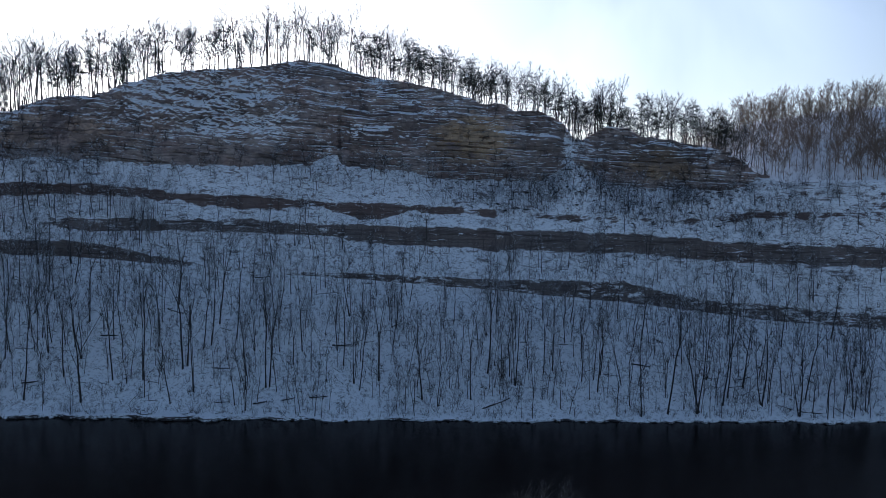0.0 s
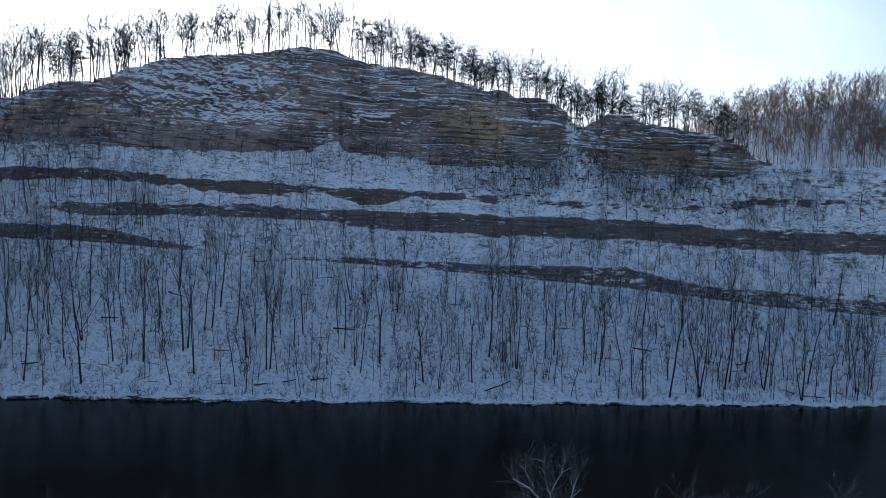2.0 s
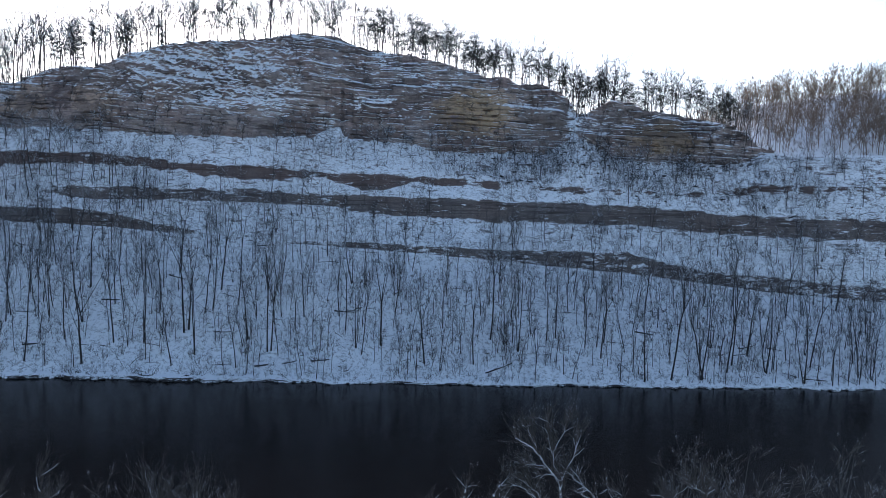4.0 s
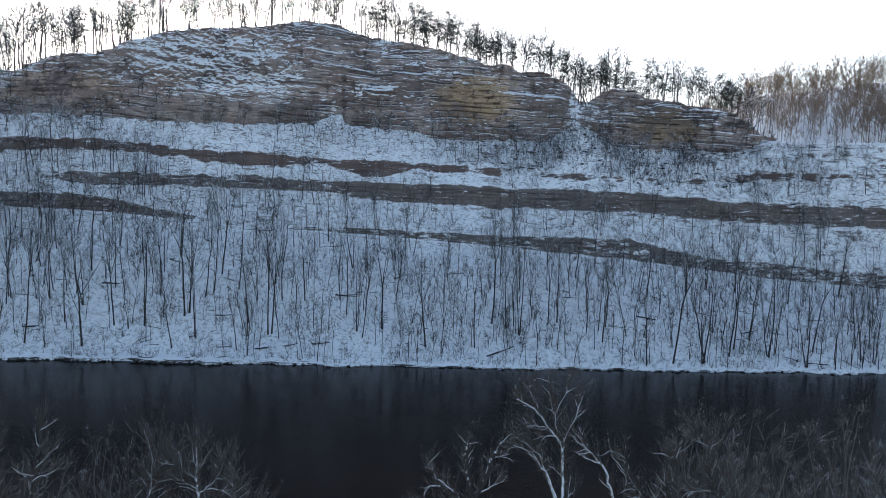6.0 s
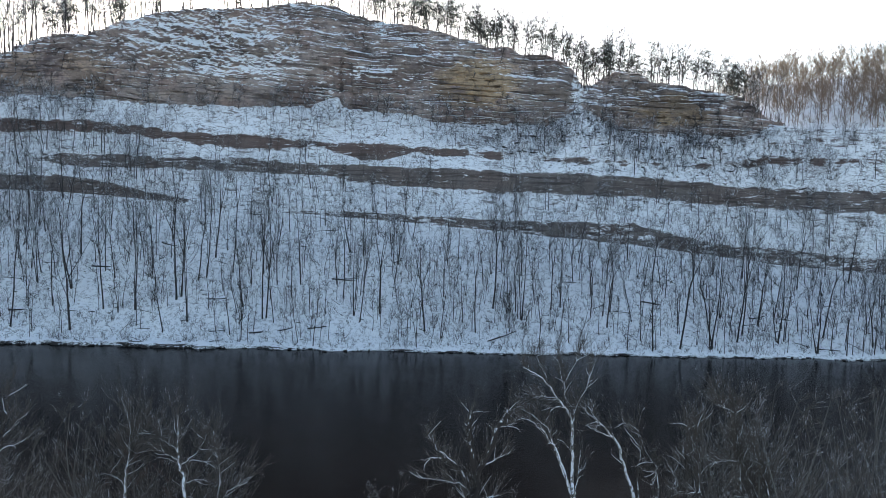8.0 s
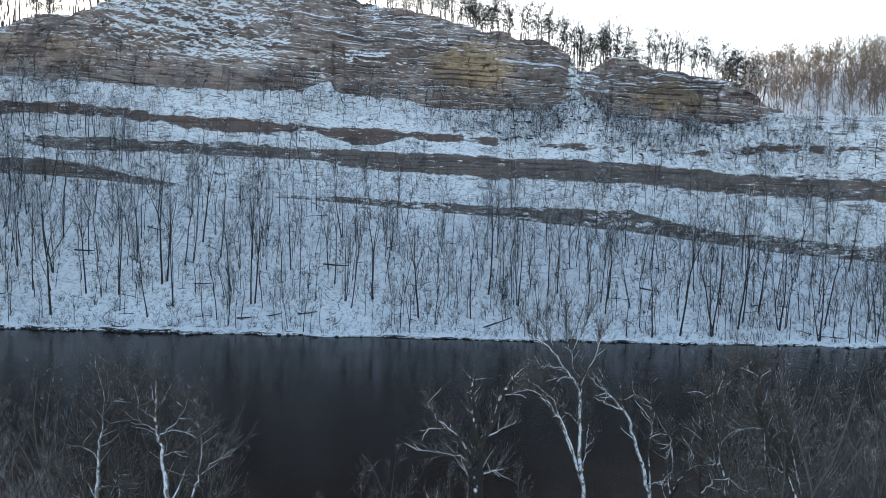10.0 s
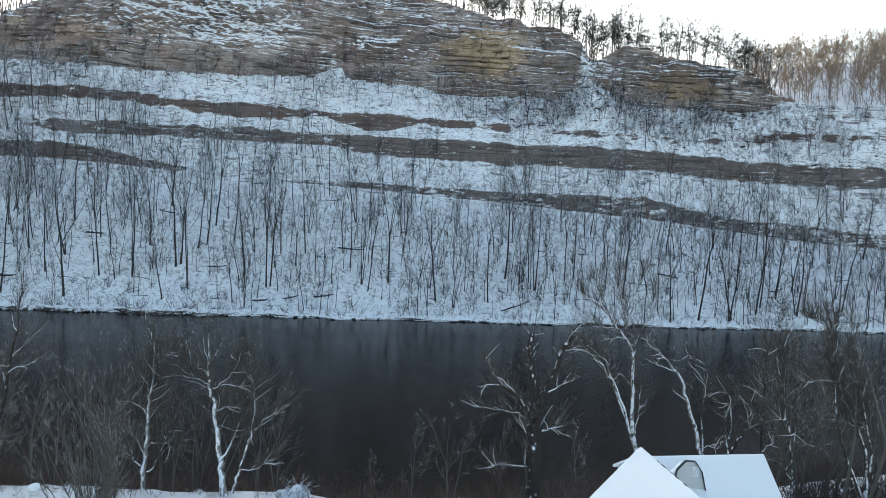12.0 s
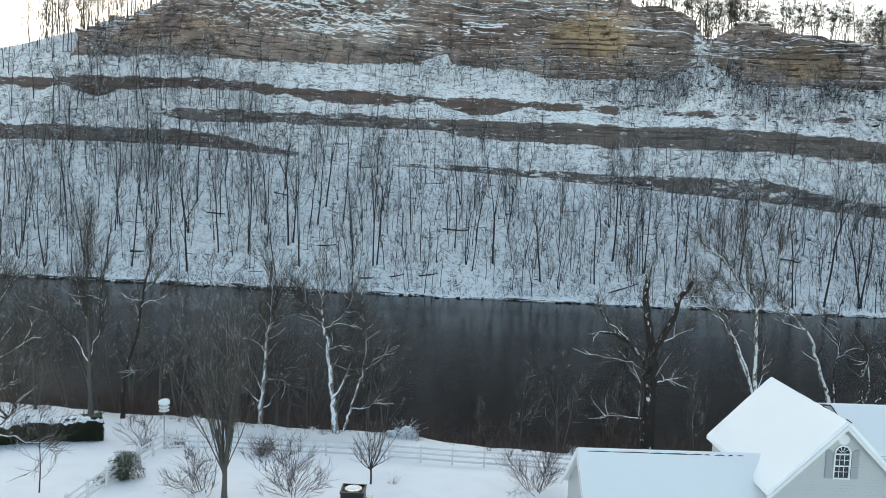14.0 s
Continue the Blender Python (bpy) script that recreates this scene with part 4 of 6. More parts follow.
def brush():
    """Low bare brush that greys the snow slopes."""
    pieces = [shrub(700 + k, 1.7 + 0.5 * k, 5, 3, 0.033) for k in range(5)]
    spots = []
    for _ in range(1300):
        x = R.uniform(-165, 150)
        if R.random() < 0.5:
            s = float(shore(x))
            y = s + 0.8 + (along(x, ROAD[0]) - s) * R.random() ** 1.5
            size = R.uniform(0.5, 1.3)
        else:
            y = along(x, ROAD[0]) + 2 + (along(x, FOOT_Y) - along(x, ROAD[0]) - 2) * R.random()
            size = R.uniform(0.5, 1.2)
        spots.append((R.randrange(5), planted(x, y, R.uniform(0, 360), size)))
    for _ in range(330):
        x = R.uniform(5, 125)
        y = along(x, FOOT_Y) - R.uniform(0.5, 13)
        spots.append((R.randrange(5), planted(x, y, R.uniform(0, 360), R.uniform(0.6, 1.3))))
    for _ in range(260):
        x, y = R.uniform(-215, -120), R.uniform(222, 252)
        spots.append((R.randrange(5), planted(x, y, R.uniform(0, 360), R.uniform(0.7, 1.5))))
    for _ in range(60):
        x, y = R.uniform(-215, -150), R.uniform(228, 270)
        spots.append((R.randrange(5), planted(x, y, R.uniform(0, 360), R.uniform(0.7, 1.5))))
    for _ in range(300):
        x = R.uniform(-165, 118)
        y = along(x, CREST_Y) + R.uniform(-2, 8)
        spots.append((R.randrange(5), planted(x, y, R.uniform(0, 360), R.uniform(0.6, 1.4))))
    for _ in range(420):
        x = R.uniform(-165, 150)
        y = float(shore(x)) + 0.7 + 15 * R.random() ** 1.5
        spots.append((R.randrange(5), planted(x, y, R.uniform(0, 360), R.uniform(0.6, 1.3))))
    dark = []
    for _ in range(460):
        x = R.uniform(-5, 132)
        y = along(x, FOOT_Y) - 14 * R.random()
        dark.append((R.randrange(5), planted(x, y, R.uniform(0, 360), R.uniform(0.5, 1.3))))
    for _ in range(200):
        x = R.uniform(-165, 130)
        y = along(x, ROAD[0]) + R.uniform(1.0, 3.5)
        dark.append((R.randrange(5), planted(x, y, R.uniform(0, 360), R.uniform(0.5, 1.0))))
    for _ in range(420):
        x = R.uniform(15, 145)
        y = along(x, ROAD[0]) + 1.5 + (along(x, FOOT_Y) - along(x, ROAD[0]) - 2) * R.random()
        dark.append((R.randrange(5), planted(x, y, R.uniform(0, 360), R.uniform(0.6, 1.5))))
    joined("talus_brush", pieces, dark, M_BARK, "dark leafless brush on the talus and along the old haul road", "brush")
    joined("slope_brush", pieces, spots, M_TWIG, "grey leafless brush scattered over the snowy slopes", "brush")


def cliff_growth():
    """Bare shrubs and small crooked trees rooted in the cracks and on the ledges of the rock face."""
    x, y, z = CLIFF
    pieces = [shrub(730 + k, 1.8 + 0.5 * k, 5, 5, 0.045) for k in range(4)]
    pieces += [merge(*hardwood(740 + k, 5 + k, 0.08, 0.042, 8, 3, 3, 0.3, 0.34, 0.1, 0.45, 1, 0.09, True)) for k in range(3)]
    spots = []
    rows, cols = x.shape
    while len(spots) < 520:
        i, j = int((rows - 3) * R.random() ** 1.4), R.randrange(cols)
        m = Matrix.Translation((x[i, j], y[i, j] - 0.05, z[i, j] - 0.1)) @ pose(0, 0, 0, R.uniform(5, 30), R.gauss(0, 14), R.uniform(0, 360)) @ Matrix.Diagonal((R.uniform(0.6, 1.3),) * 3 + (1,))
        spots.append((R.randrange(4) if R.random() < 0.68 else 4 + R.randrange(3), m))
    joined("cliff_growth", pieces, spots, M_TWIG, "grey leafless shrubs and crooked saplings rooted on the rock face", "brush")


def debris():
    """Fallen sticks, stones and roots on the snow of the far bank, and the dark stones at the water's edge."""
    pieces = []
    for k in range(5):
        rng = random.Random(950 + k)
        w = Limbs()
        w.tube(bend(rng, (-0.6, 0, 0.06), (1, rng.gauss(0, 0.3), 0), 1.5 + 0.5 * k, 2, 0, 0.12), [0.07, 0.06, 0.03], 4)
        w.tube(bend(rng, (0.0, 0, 0.08), (0.6, 0.7, 0.3), 0.8, 1, 0, 0.1), [0.035, 0.01], 3)
        pieces.append(w.arrays())
    spots = []
    for _ in range(800):
        x = R.uniform(-160, 145)
        s = float(shore(x))
        top = along(x, ROAD[0]) if R.random() < 0.7 else along(x, FOOT_Y)
        y = s + 0.5 + (top - s - 0.5) * R.random()
        spots.append((R.randrange(5), planted(x, y, R.uniform(0, 360), R.uniform(0.5, 1.6), (0, R.gauss(0, 14)), -0.02)))
    joined("fallen_sticks", pieces, spots, M_BARK, "dark fallen sticks scattered on the snowy slope", "sticks")
    pieces = []
    for k in range(4):
        bm = bmesh.new()
        bmesh.ops.create_icosphere(bm, subdivisions=1, radius=0.5)
        for vtx in bm.verts:
            vtx.co = vtx.co + noise.noise_vector(vtx.co * 1.7 + Vector((k * 5, 0, 0))) * 0.28
            vtx.co.z *= 0.6
        bm.verts.index_update()
        pieces.append((np.array([v.co[:] for v in bm.verts]), np.array([[v.index for v in f.verts] for f in bm.faces])))
        bm.free()
    spots = []
    for _ in range(330):
        x = R.uniform(-160, -55) if R.random() < 0.5 else R.uniform(-60, 145)
        y = float(shore(x)) + R.gauss(-0.1, 0.35)
        z = R.uniform(-0.15, 0.15)
        spots.append((R.randrange(4), Matrix.Translation((x, y, z)) @ pose(0, 0, 0, R.uniform(0, 40), 0, R.uniform(0, 360)) @ Matrix.Diagonal((R.uniform(0.5, 2.4), R.uniform(0.4, 0.9), R.uniform(0.5, 1.3), 1))))
    for _ in range(150):
        x = R.uniform(-160, 145)
        y = along(x, FOOT_Y) - 14 * R.random() ** 2.5
        spots.append((R.randrange(4), planted(x, y, R.uniform(0, 360), R.uniform(0.3, 1.1), (0, 0), 0.15)))
    for _ in range(110):
        x = R.uniform(8, 128)
        y = along(x, FOOT_Y) - 15 * R.random() ** 1.3
        m = planted(x, y, R.gauss(0, 12), 1.0, (R.gauss(0, 8), R.gauss(0, 6)), 0.1)
        spots.append((R.randrange(4), m @ Matrix.Diagonal((0.5 + 3.4 * R.random() ** 2, R.uniform(0.5, 1.4), R.uniform(0.3, 1.2), 1))))
    joined("loose_stones", pieces, spots, M_STONE, "dark wet stones along the shore and rubble under the cliff", "stones")


def fallen_logs():
    """Whole trunks that lie on the far slope."""
    kinds = []
    for k in range(3):
        rng = random.Random(970 + k)
        w = Limbs()
        w.tube(bend(rng, (-3.5, 0, 0.16), (1, 0, 0), 7 + k, 5, 0, 0.03), 0.24 * np.linspace(1, 0.5, 6), 7)
        root = new("fallen_log")
        new("log", np_mesh("log", *w.arrays(), M_BARK, True)).parent = root
        for _ in range(4):
            w = Limbs()
            w.tube(bend(rng, (rng.uniform(-2, 3), 0, 0.2), (0.4, rng.gauss(0, 0.6), 0.7), rng.uniform(0.6, 1.6), 2, 0, 0.1), [0.06, 0.045, 0.015], 4)
            new("branch_stub", np_mesh("branch_stub", *w.arrays(), M_TWIG, True)).parent = root
        kinds.append(tagged(root, "dark fallen trunk lying across the snowy slope", "log", "fallen logs on the slope"))
    spots = []
    for k, (x, y, turn) in enumerate(((-57, 226.4, 3), (-36, 222.5, -6), (-35, 190.5, 8), (-42, 189, -4), (-47, 188.5, 20), (-62, 196, -15), (-13, 214, 24), (36, 212, 12),
                                      (60, 206, -18), (-95, 204, 14), (-110, 190.5, 9), (15, 190, -7), (88, 204, 10), (104, 193, -9), (-82, 213, -12), (-28, 205, 10))):
        m = Matrix.Translation((x, y, ground(x, y) + 0.02)) @ pose(0, 0, 0, 0, R.gauss(0, 9), turn + R.gauss(0, 22)) @ Matrix.Diagonal((R.uniform(0.7, 1.1),) * 3 + (1,))
        spots.append((k % 3, m))
    place_all(kinds, spots)


M_STONE = plain("dark_stone", (0.03, 0.027, 0.026), 0.75, 0.3, 1.5)
debris()
fallen_logs()
slope_woods()
saplings()
ridge_woods()
far_woods()
young_woods()
brush()
cliff_growth()


# ---- the near bank: old riverside trees, each with its own limbs ----
def weather_bark(name, dark, pale, snow_from, blotch=None, side=0.3, patchy=1.5):
    """Bark with snow that the wind plastered on the upper, river-facing side of the limbs."""
    m = Nodes(name, 0.85)
    a, b = m.noise(5.0, 4, 0.6, (1, 1, 0.25), True), m.noise(3.0, 4, 0.6, (1, 1, 0.6), True)
    c = m.mix(m.math("ADD", m.math("MULTIPLY", a, 0.6), m.math("MULTIPLY", b, 0.5)), dark, pale)
    if blotch:
        c = m.mix(m.step(m.noise(1.8, 3, 0.6, (1, 1, 0.5), True), 0.5, 0.58), c, blotch)
    d = m.t.nodes.new("ShaderNodeVectorMath")
    d.operation = "DOT_PRODUCT"
    m.put(d.inputs[0], m.geo.outputs["Normal"])
    d.inputs[1].default_value = (-0.15, -side, math.sqrt(0.97 - side * side))
    s = m.math("ADD", d.outputs["Value"], m.math("MULTIPLY", m.math("SUBTRACT", b, 0.5), patchy))
    c = m.mix(m.step(s, snow_from, snow_from + 0.2), c, SNOW)
    return m.done(c, a, 0.5, 0.03)


M_PALE = weather_bark("sycamore_bark", (0.16, 0.14, 0.12), (0.40, 0.38, 0.35), 0.42, (0.09, 0.075, 0.06), 0.62, 2.4)
M_DARK = weather_bark("old_dark_bark", (0.014, 0.011, 0.010), (0.05, 0.041, 0.036), 0.78, None, 0.5, 2.4)
M_LIMB = weather_bark("snowy_limb_bark", (0.03, 0.025, 0.022), (0.09, 0.077, 0.067), 0.22)
M_GREY = weather_bark("grey_trunk_bark", (0.06, 0.056, 0.05), (0.16, 0.15, 0.135), 0.95)
M_BUSH = bark_material("dark_bush_twigs", (0.04, 0.031, 0.03), (0.1, 0.08, 0.077))
M_SPRAY = bark_material("fine_twigs", (0.052, 0.045, 0.038), (0.125, 0.107, 0.091), 0.85)
M_RUST = bark_material("rusty_twigs", (0.05, 0.032, 0.027), (0.115, 0.073, 0.059))


def river_tree(name, x, y, z, label, bark, limb_bark, limbs, seed, size=1.0, subs=9, twigs=6, twig=0.75, group=""):
    """An old tree from its limbs: each a thickness and the points (along, up) that it runs through."""
    rng = random.Random(seed)
    root = new(name)
    floor_z = float(ground(x, y))
    root.matrix_basis = Matrix.Translation((x, y, floor_z))
    spray = Limbs()
    for k, (thick, *pts) in enumerate(limbs):
        w = Limbs()
        pts = [(px * size, pz * size + z - floor_z) for px, pz in pts]
        if k == 0:
            pts[0] = (pts[0][0], -0.5)
        depth, line = 0.0, []
        for i, (px, pz) in enumerate(pts):
            depth += rng.gauss(0, 0.28) if k and i else 0.0
            line.append((px, depth, pz))
        line = np.array(line)
        # rounder bends: a few points between the knees, with a little wander
        t = np.linspace(0, len(line) - 1, 3 * (len(line) - 1) + 1)
        fine = np.stack([np.interp(t, np.arange(len(line)), line[:, c]) for c in range(3)], 1)
        soft = fine.copy()
        soft[1:-1] = 0.25 * fine[:-2] + 0.5 * fine[1:-1] + 0.25 * fine[2:]
        soft[1:-1] += np.array([[rng.gauss(0, 0.075) for _ in range(3)] for _ in range(len(soft) - 2)])
        thick, end = thick if isinstance(thick, tuple) else (thick, thick * 0.2)
        r = size * 0.85 * (thick + (end - thick) * np.linspace(0, 1, len(soft)) ** 1.1)
        if k == 0:
            r[0] *= 1.5
            r[1] *= 1.12
        w.tube(soft, r, 9 if thick > 0.15 else 6)
        part_name = "trunk" if k == 0 else "limb"
        ob = new(part_name, np_mesh(part_name, *w.arrays(), bark if thick > 0.13 else limb_bark, True))
        ob.parent = root
        for _ in range(int(2 + len(pts))):
            at, way = sprout(rng, soft, rng.uniform(0.35, 1.0), rng.uniform(0.5, 1.1), 0.2)
            ln = rng.uniform(0.9, 2.6) * (1.3 if k == 0 else 0.8) * size
            b = bend(rng, at, way, ln, 4, 0.05, 0.22)
            side = Limbs()
            side.tube(b, rng.uniform(0.035, 0.065) * np.linspace(1, 0.35, 5), 5)
            new("branch", np_mesh("branch", *side.arrays(), limb_bark, True)).parent = root
            for _ in range(7):
                at2, way2 = sprout(rng, b, rng.uniform(0.3, 1.0), rng.uniform(0.3, 0.8), 0.25)
                spray.tube(bend(rng, at2, way2, ln * rng.uniform(0.35, 0.8), 2, 0.08, 0.14), np.array([0.014, 0.010, 0.004]), 3)
        long = float(np.linalg.norm(np.diff(soft, axis=0), axis=1).sum())
        for _ in range(int(2.3 * subs * (0.5 + long / 6))):
            t0 = rng.uniform(0.25 if k else 0.35, 1.0)
            at, way = sprout(rng, soft, t0, rng.uniform(0.35, 0.95), 0.5)
            ln = twig * rng.uniform(0.9, 3.4)
            b = bend(rng, at, way, ln, 3, 0.12, 0.15)
            spray.tube(b, rng.uniform(0.014, 0.024) * np.array([1, 0.8, 0.55, 0.25]), 3)
            for _ in range(twigs + 2):
                at2, way2 = sprout(rng, b, rng.uniform(0.15, 1.0), rng.uniform(0.3, 0.75), 0.2)
                spray.tube(bend(rng, at2, way2, ln * rng.uniform(0.25, 0.6), 2, 0.06, 0.12), np.array([0.012, 0.009, 0.003]), 3)
    crown = new("crown", np_mesh("crown", *spray.arrays(), M_SPRAY, True))
    crown.parent = root
    return tagged(root, label, "tree", group)


BANKSIDE = "old trees along the near bank"
river_tree("sycamore_tree", -24.7, 75.0, 3.67, "snow-plastered pale sycamore with a forked second stem on the bank", M_PALE, M_LIMB, [
    (0.36, (0.0, 0.2), (-0.4, 2.0), (-0.6, 3.6), (-0.8, 5.7), (-1.1, 8.3), (-1.5, 9.9), (-1.8, 11.4), (-1.7, 13.5), (-1.7, 15.1)),
    (0.17, (-0.6, 3.3), (0.2, 4.4), (0.7, 5.8), (0.9, 6.4)),
    (0.16, (0.6, 0.3), (0.9, 1.8), (1.3, 3.1), (1.9, 4.8), (2.4, 6.2), (2.4, 9.0), (2.3, 11.1), (2.0, 13.7)),
    (0.10, (-1.8, 11.3), (-2.8, 11.9), (-3.7, 12.6)), (0.10, (-1.6, 10.4), (-2.6, 11.0), (-3.6, 11.6)),
    (0.10, (-1.4, 10.0), (-0.3, 10.7), (0.6, 11.8), (0.8, 12.8)), (0.08, (-0.5, 10.3), (0.8, 10.5), (1.9, 10.5)),
    (0.10, (-1.1, 8.0), (0.0, 8.4), (1.6, 8.3)), (0.09, (1.3, 2.5), (2.5, 2.6), (4.0, 3.3)),
    (0.10, (1.9, 4.6), (2.2, 5.8), (3.4, 7.2), (4.4, 7.7), (5.1, 8.4))], 11, 1.0, 11, 7, 1.25, BANKSIDE)
river_tree("sycamore_tree", -32.6, 76.0, 3.42, "slender pale sycamore with snow on its trunk", M_PALE, M_LIMB, [
    (0.30, (0.0, 0.1), (0.0, 1.4), (0.0, 3.0), (0.2, 5.1), (0.4, 7.5), (0.5, 9.1), (0.8, 10.7), (0.9, 13.4), (0.7, 15.2)),
    (0.13, (0.3, 1.9), (1.1, 2.7), (1.9, 4.4), (2.5, 6.1)), (0.10, (0.0, 2.5), (-0.7, 2.7), (-1.2, 3.5), (-2.2, 3.8)),
    (0.09, (0.4, 7.3), (-0.3, 8.0), (-1.1, 8.7)), (0.08, (0.6, 9.4), (0.1, 10.2), (-0.7, 10.8)),
    (0.08, (0.7, 9.8), (1.4, 10.7), (1.8, 11.1)), (0.07, (0.9, 11.5), (1.7, 12.9), (2.7, 13.4)),
    (0.08, (0.3, 4.2), (1.1, 4.8), (2.2, 4.7), (3.1, 4.1)), (0.08, (0.1, 3.5), (-1.0, 5.2), (-1.8, 5.6))], 12, 1.0, 13, 7, 1.35, BANKSIDE)
river_tree("broken_tree", 3.95, 76.5, 4.34, "stout dark old tree with broken tops and snowy limbs", M_DARK, M_LIMB, [
    ((0.74, 0.5), (0.0, 0.1), (-0.1, 2.8), (-0.1, 5.2), (-0.1, 7.1), (-0.3, 9.0)), ((0.46, 0.26), (-0.3, 8.3), (-0.7, 10.9), (-1.0, 13.3), (-0.9, 15.2)),
    ((0.42, 0.24), (-0.2, 7.7), (0.0, 9.0), (0.9, 11.0), (1.8, 13.7), (2.9, 15.5)), ((0.34, 0.12), (-0.5, 5.6), (-1.0, 8.1), (-2.0, 9.1), (-3.0, 10.1), (-5.0, 10.2)), ((0.13, 0.05), (-0.75, 0.2), (-1.0, 3.0), (-1.1, 5.5), (-1.3, 8.0)),
    (0.129, (-0.8, 6.8), (-1.9, 7.6), (-3.2, 7.8), (-6.0, 8.1)), (0.10, (-0.8, 2.4), (-2.4, 2.6), (-4.3, 2.5)), (0.12, (0.3, 5.8), (1.2, 6.2), (2.4, 6.4)),
    (0.12, (0.3, 9.3), (2.0, 10.4), (3.2, 11.1)), (0.125, (-2.4, 9.7), (-3.6, 10.7), (-4.5, 11.3), (-5.2, 12.8)),
    (0.12, (1.8, 13.6), (2.6, 13.7), (3.4, 14.2))], 13, 1.0, 8, 6, 0.9, BANKSIDE)
river_tree("sycamore_tree", 16.13, 84.5, 4.40, "tall white sycamore with two long arching limbs", M_PALE, M_LIMB, [
    (0.34, (0.3, -3.3), (-0.2, 0.6), (-0.7, 3.3), (-1.0, 6.5), (-1.0, 9.1), (-1.2, 12.3), (-2.0, 14.2), (-3.2, 15.4), (-4.6, 17.3), (-6.2, 18.5), (-7.4, 19.0)),
    (0.24, (-0.3, 1.6), (-1.6, 4.9), (-2.6, 7.7), (-3.8, 10.0), (-4.9, 11.5), (-6.2, 12.4), (-7.6, 13.0)),
    (0.20, (-1.1, 3.6), (-2.0, 6.5), (-2.9, 9.0), (-4.2, 11.6), (-5.6, 12.8), (-7.3, 13.7)), (0.12, (-2.0, 14.1), (-2.3, 16.1), (-2.4, 17.0), (-2.1, 17.9)),
    (0.10, (-0.4, 3.4), (-0.2, 5.9), (0.1, 7.4)), (0.12, (-1.2, 12.2), (-1.0, 13.6), (-1.4, 14.7)),
    (0.12, (-3.2, 15.3), (-4.8, 15.5), (-6.3, 14.9)), (0.10, (-1.8, 13.9), (-3.1, 14.5), (-4.1, 14.2)), (0.08, (-2.4, 16.8), (-3.0, 19.2), (-3.3, 21.4)),
    (0.08, (-1.1, 13.2), (0.2, 16.6), (0.9, 19.6)), (0.08, (-4.6, 17.2), (-5.2, 19.4), (-6.4, 21.0)), (0.08, (-2.1, 17.7), (-1.2, 19.9), (-0.5, 21.8))], 14, 0.936, 9, 6, 1.15, BANKSIDE)
river_tree("leaning_tree", 23.15, 85.0, 4.63, "leaning bankside tree with a snow-covered bent stem", M_PALE, M_LIMB, [
    (0.30, (0.5, -3.1), (0.0, 0.6), (-0.7, 3.1), (-1.4, 4.9), (-2.2, 7.3), (-2.8, 9.1), (-3.9, 10.3), (-5.2, 11.5), (-6.5, 12.6), (-7.2, 13.2)),
    (0.12, (-3.7, 9.7), (-4.8, 10.1), (-5.8, 10.3)), (0.125, (0.1, 0.9), (-0.1, 4.9), (-0.1, 7.4), (-0.4, 9.2), (-0.4, 12.2)),
    (0.10, (-0.3, 8.7), (-1.4, 10.0), (-1.8, 10.7)), (0.10, (-0.2, 9.8), (-1.0, 11.0), (-2.5, 11.5)), (0.08, (-0.1, 1.5), (0.9, 1.6), (1.7, 1.3)),
    (0.10, (-5.2, 11.3), (-5.6, 12.0), (-5.8, 12.6))], 15, 1.0, 6, 4, 0.8, BANKSIDE)
river_tree("broken_tree", 23.54, 79.0, 6.91, "short crooked bankside tree with a snapped snowy stem", M_DARK, M_LIMB, [
    (0.30, (-0.3, -2.9), (-0.1, 0.6), (0.7, 2.0), (1.4, 3.2), (2.0, 3.6)), (0.125, (-0.2, 0.8), (-0.6, 3.4), (-0.9, 5.0), (-0.3, 5.7), (-1.2, 6.1)),
    (0.125, (-0.2, 2.3), (-0.3, 5.7), (-0.5, 6.7), (-1.1, 7.0), (-2.0, 7.2)), (0.10, (1.3, 3.0), (1.3, 4.6), (1.5, 6.3), (2.2, 8.6)),
    (0.08, (1.7, 3.4), (1.8, 4.9), (1.6, 5.4))], 16, 1.0, 8, 5, 0.8, BANKSIDE)
river_tree("slim_tree", 25.65, 77.0, 7.74, "slim dark bankside tree wound with vines", M_DARK, M_LIMB, [
    (0.16, (0.1, -2.8), (-0.1, 1.1), (-0.1, 3.3), (-0.2, 6.6), (-0.2, 9.8), (-0.5, 12.0)), (0.09, (-0.1, 0.9), (0.6, 1.6), (1.3, 2.0))], 17, 1.0, 12, 5, 0.7, BANKSIDE)
river_tree("slim_tree", 26.63, 73.0, 9.29, "slim grey tree with a kinked snowy limb", M_LIMB, M_LIMB, [
    (0.15, (0.4, -2.6), (-0.4, 2.1), (-1.0, 4.1), (-1.4, 6.1), (-1.8, 8.2), (-1.7, 10.7)), (0.10, (-1.0, 3.8), (-1.5, 4.0), (-1.9, 3.7)),
    (0.10, (-0.5, 2.3), (-0.2, 2.7), (0.0, 2.2)), (0.10, (0.2, -1.8), (-0.7, -0.8), (-1.2, 0.0))], 18, 1.0, 14, 6, 0.9, BANKSIDE)
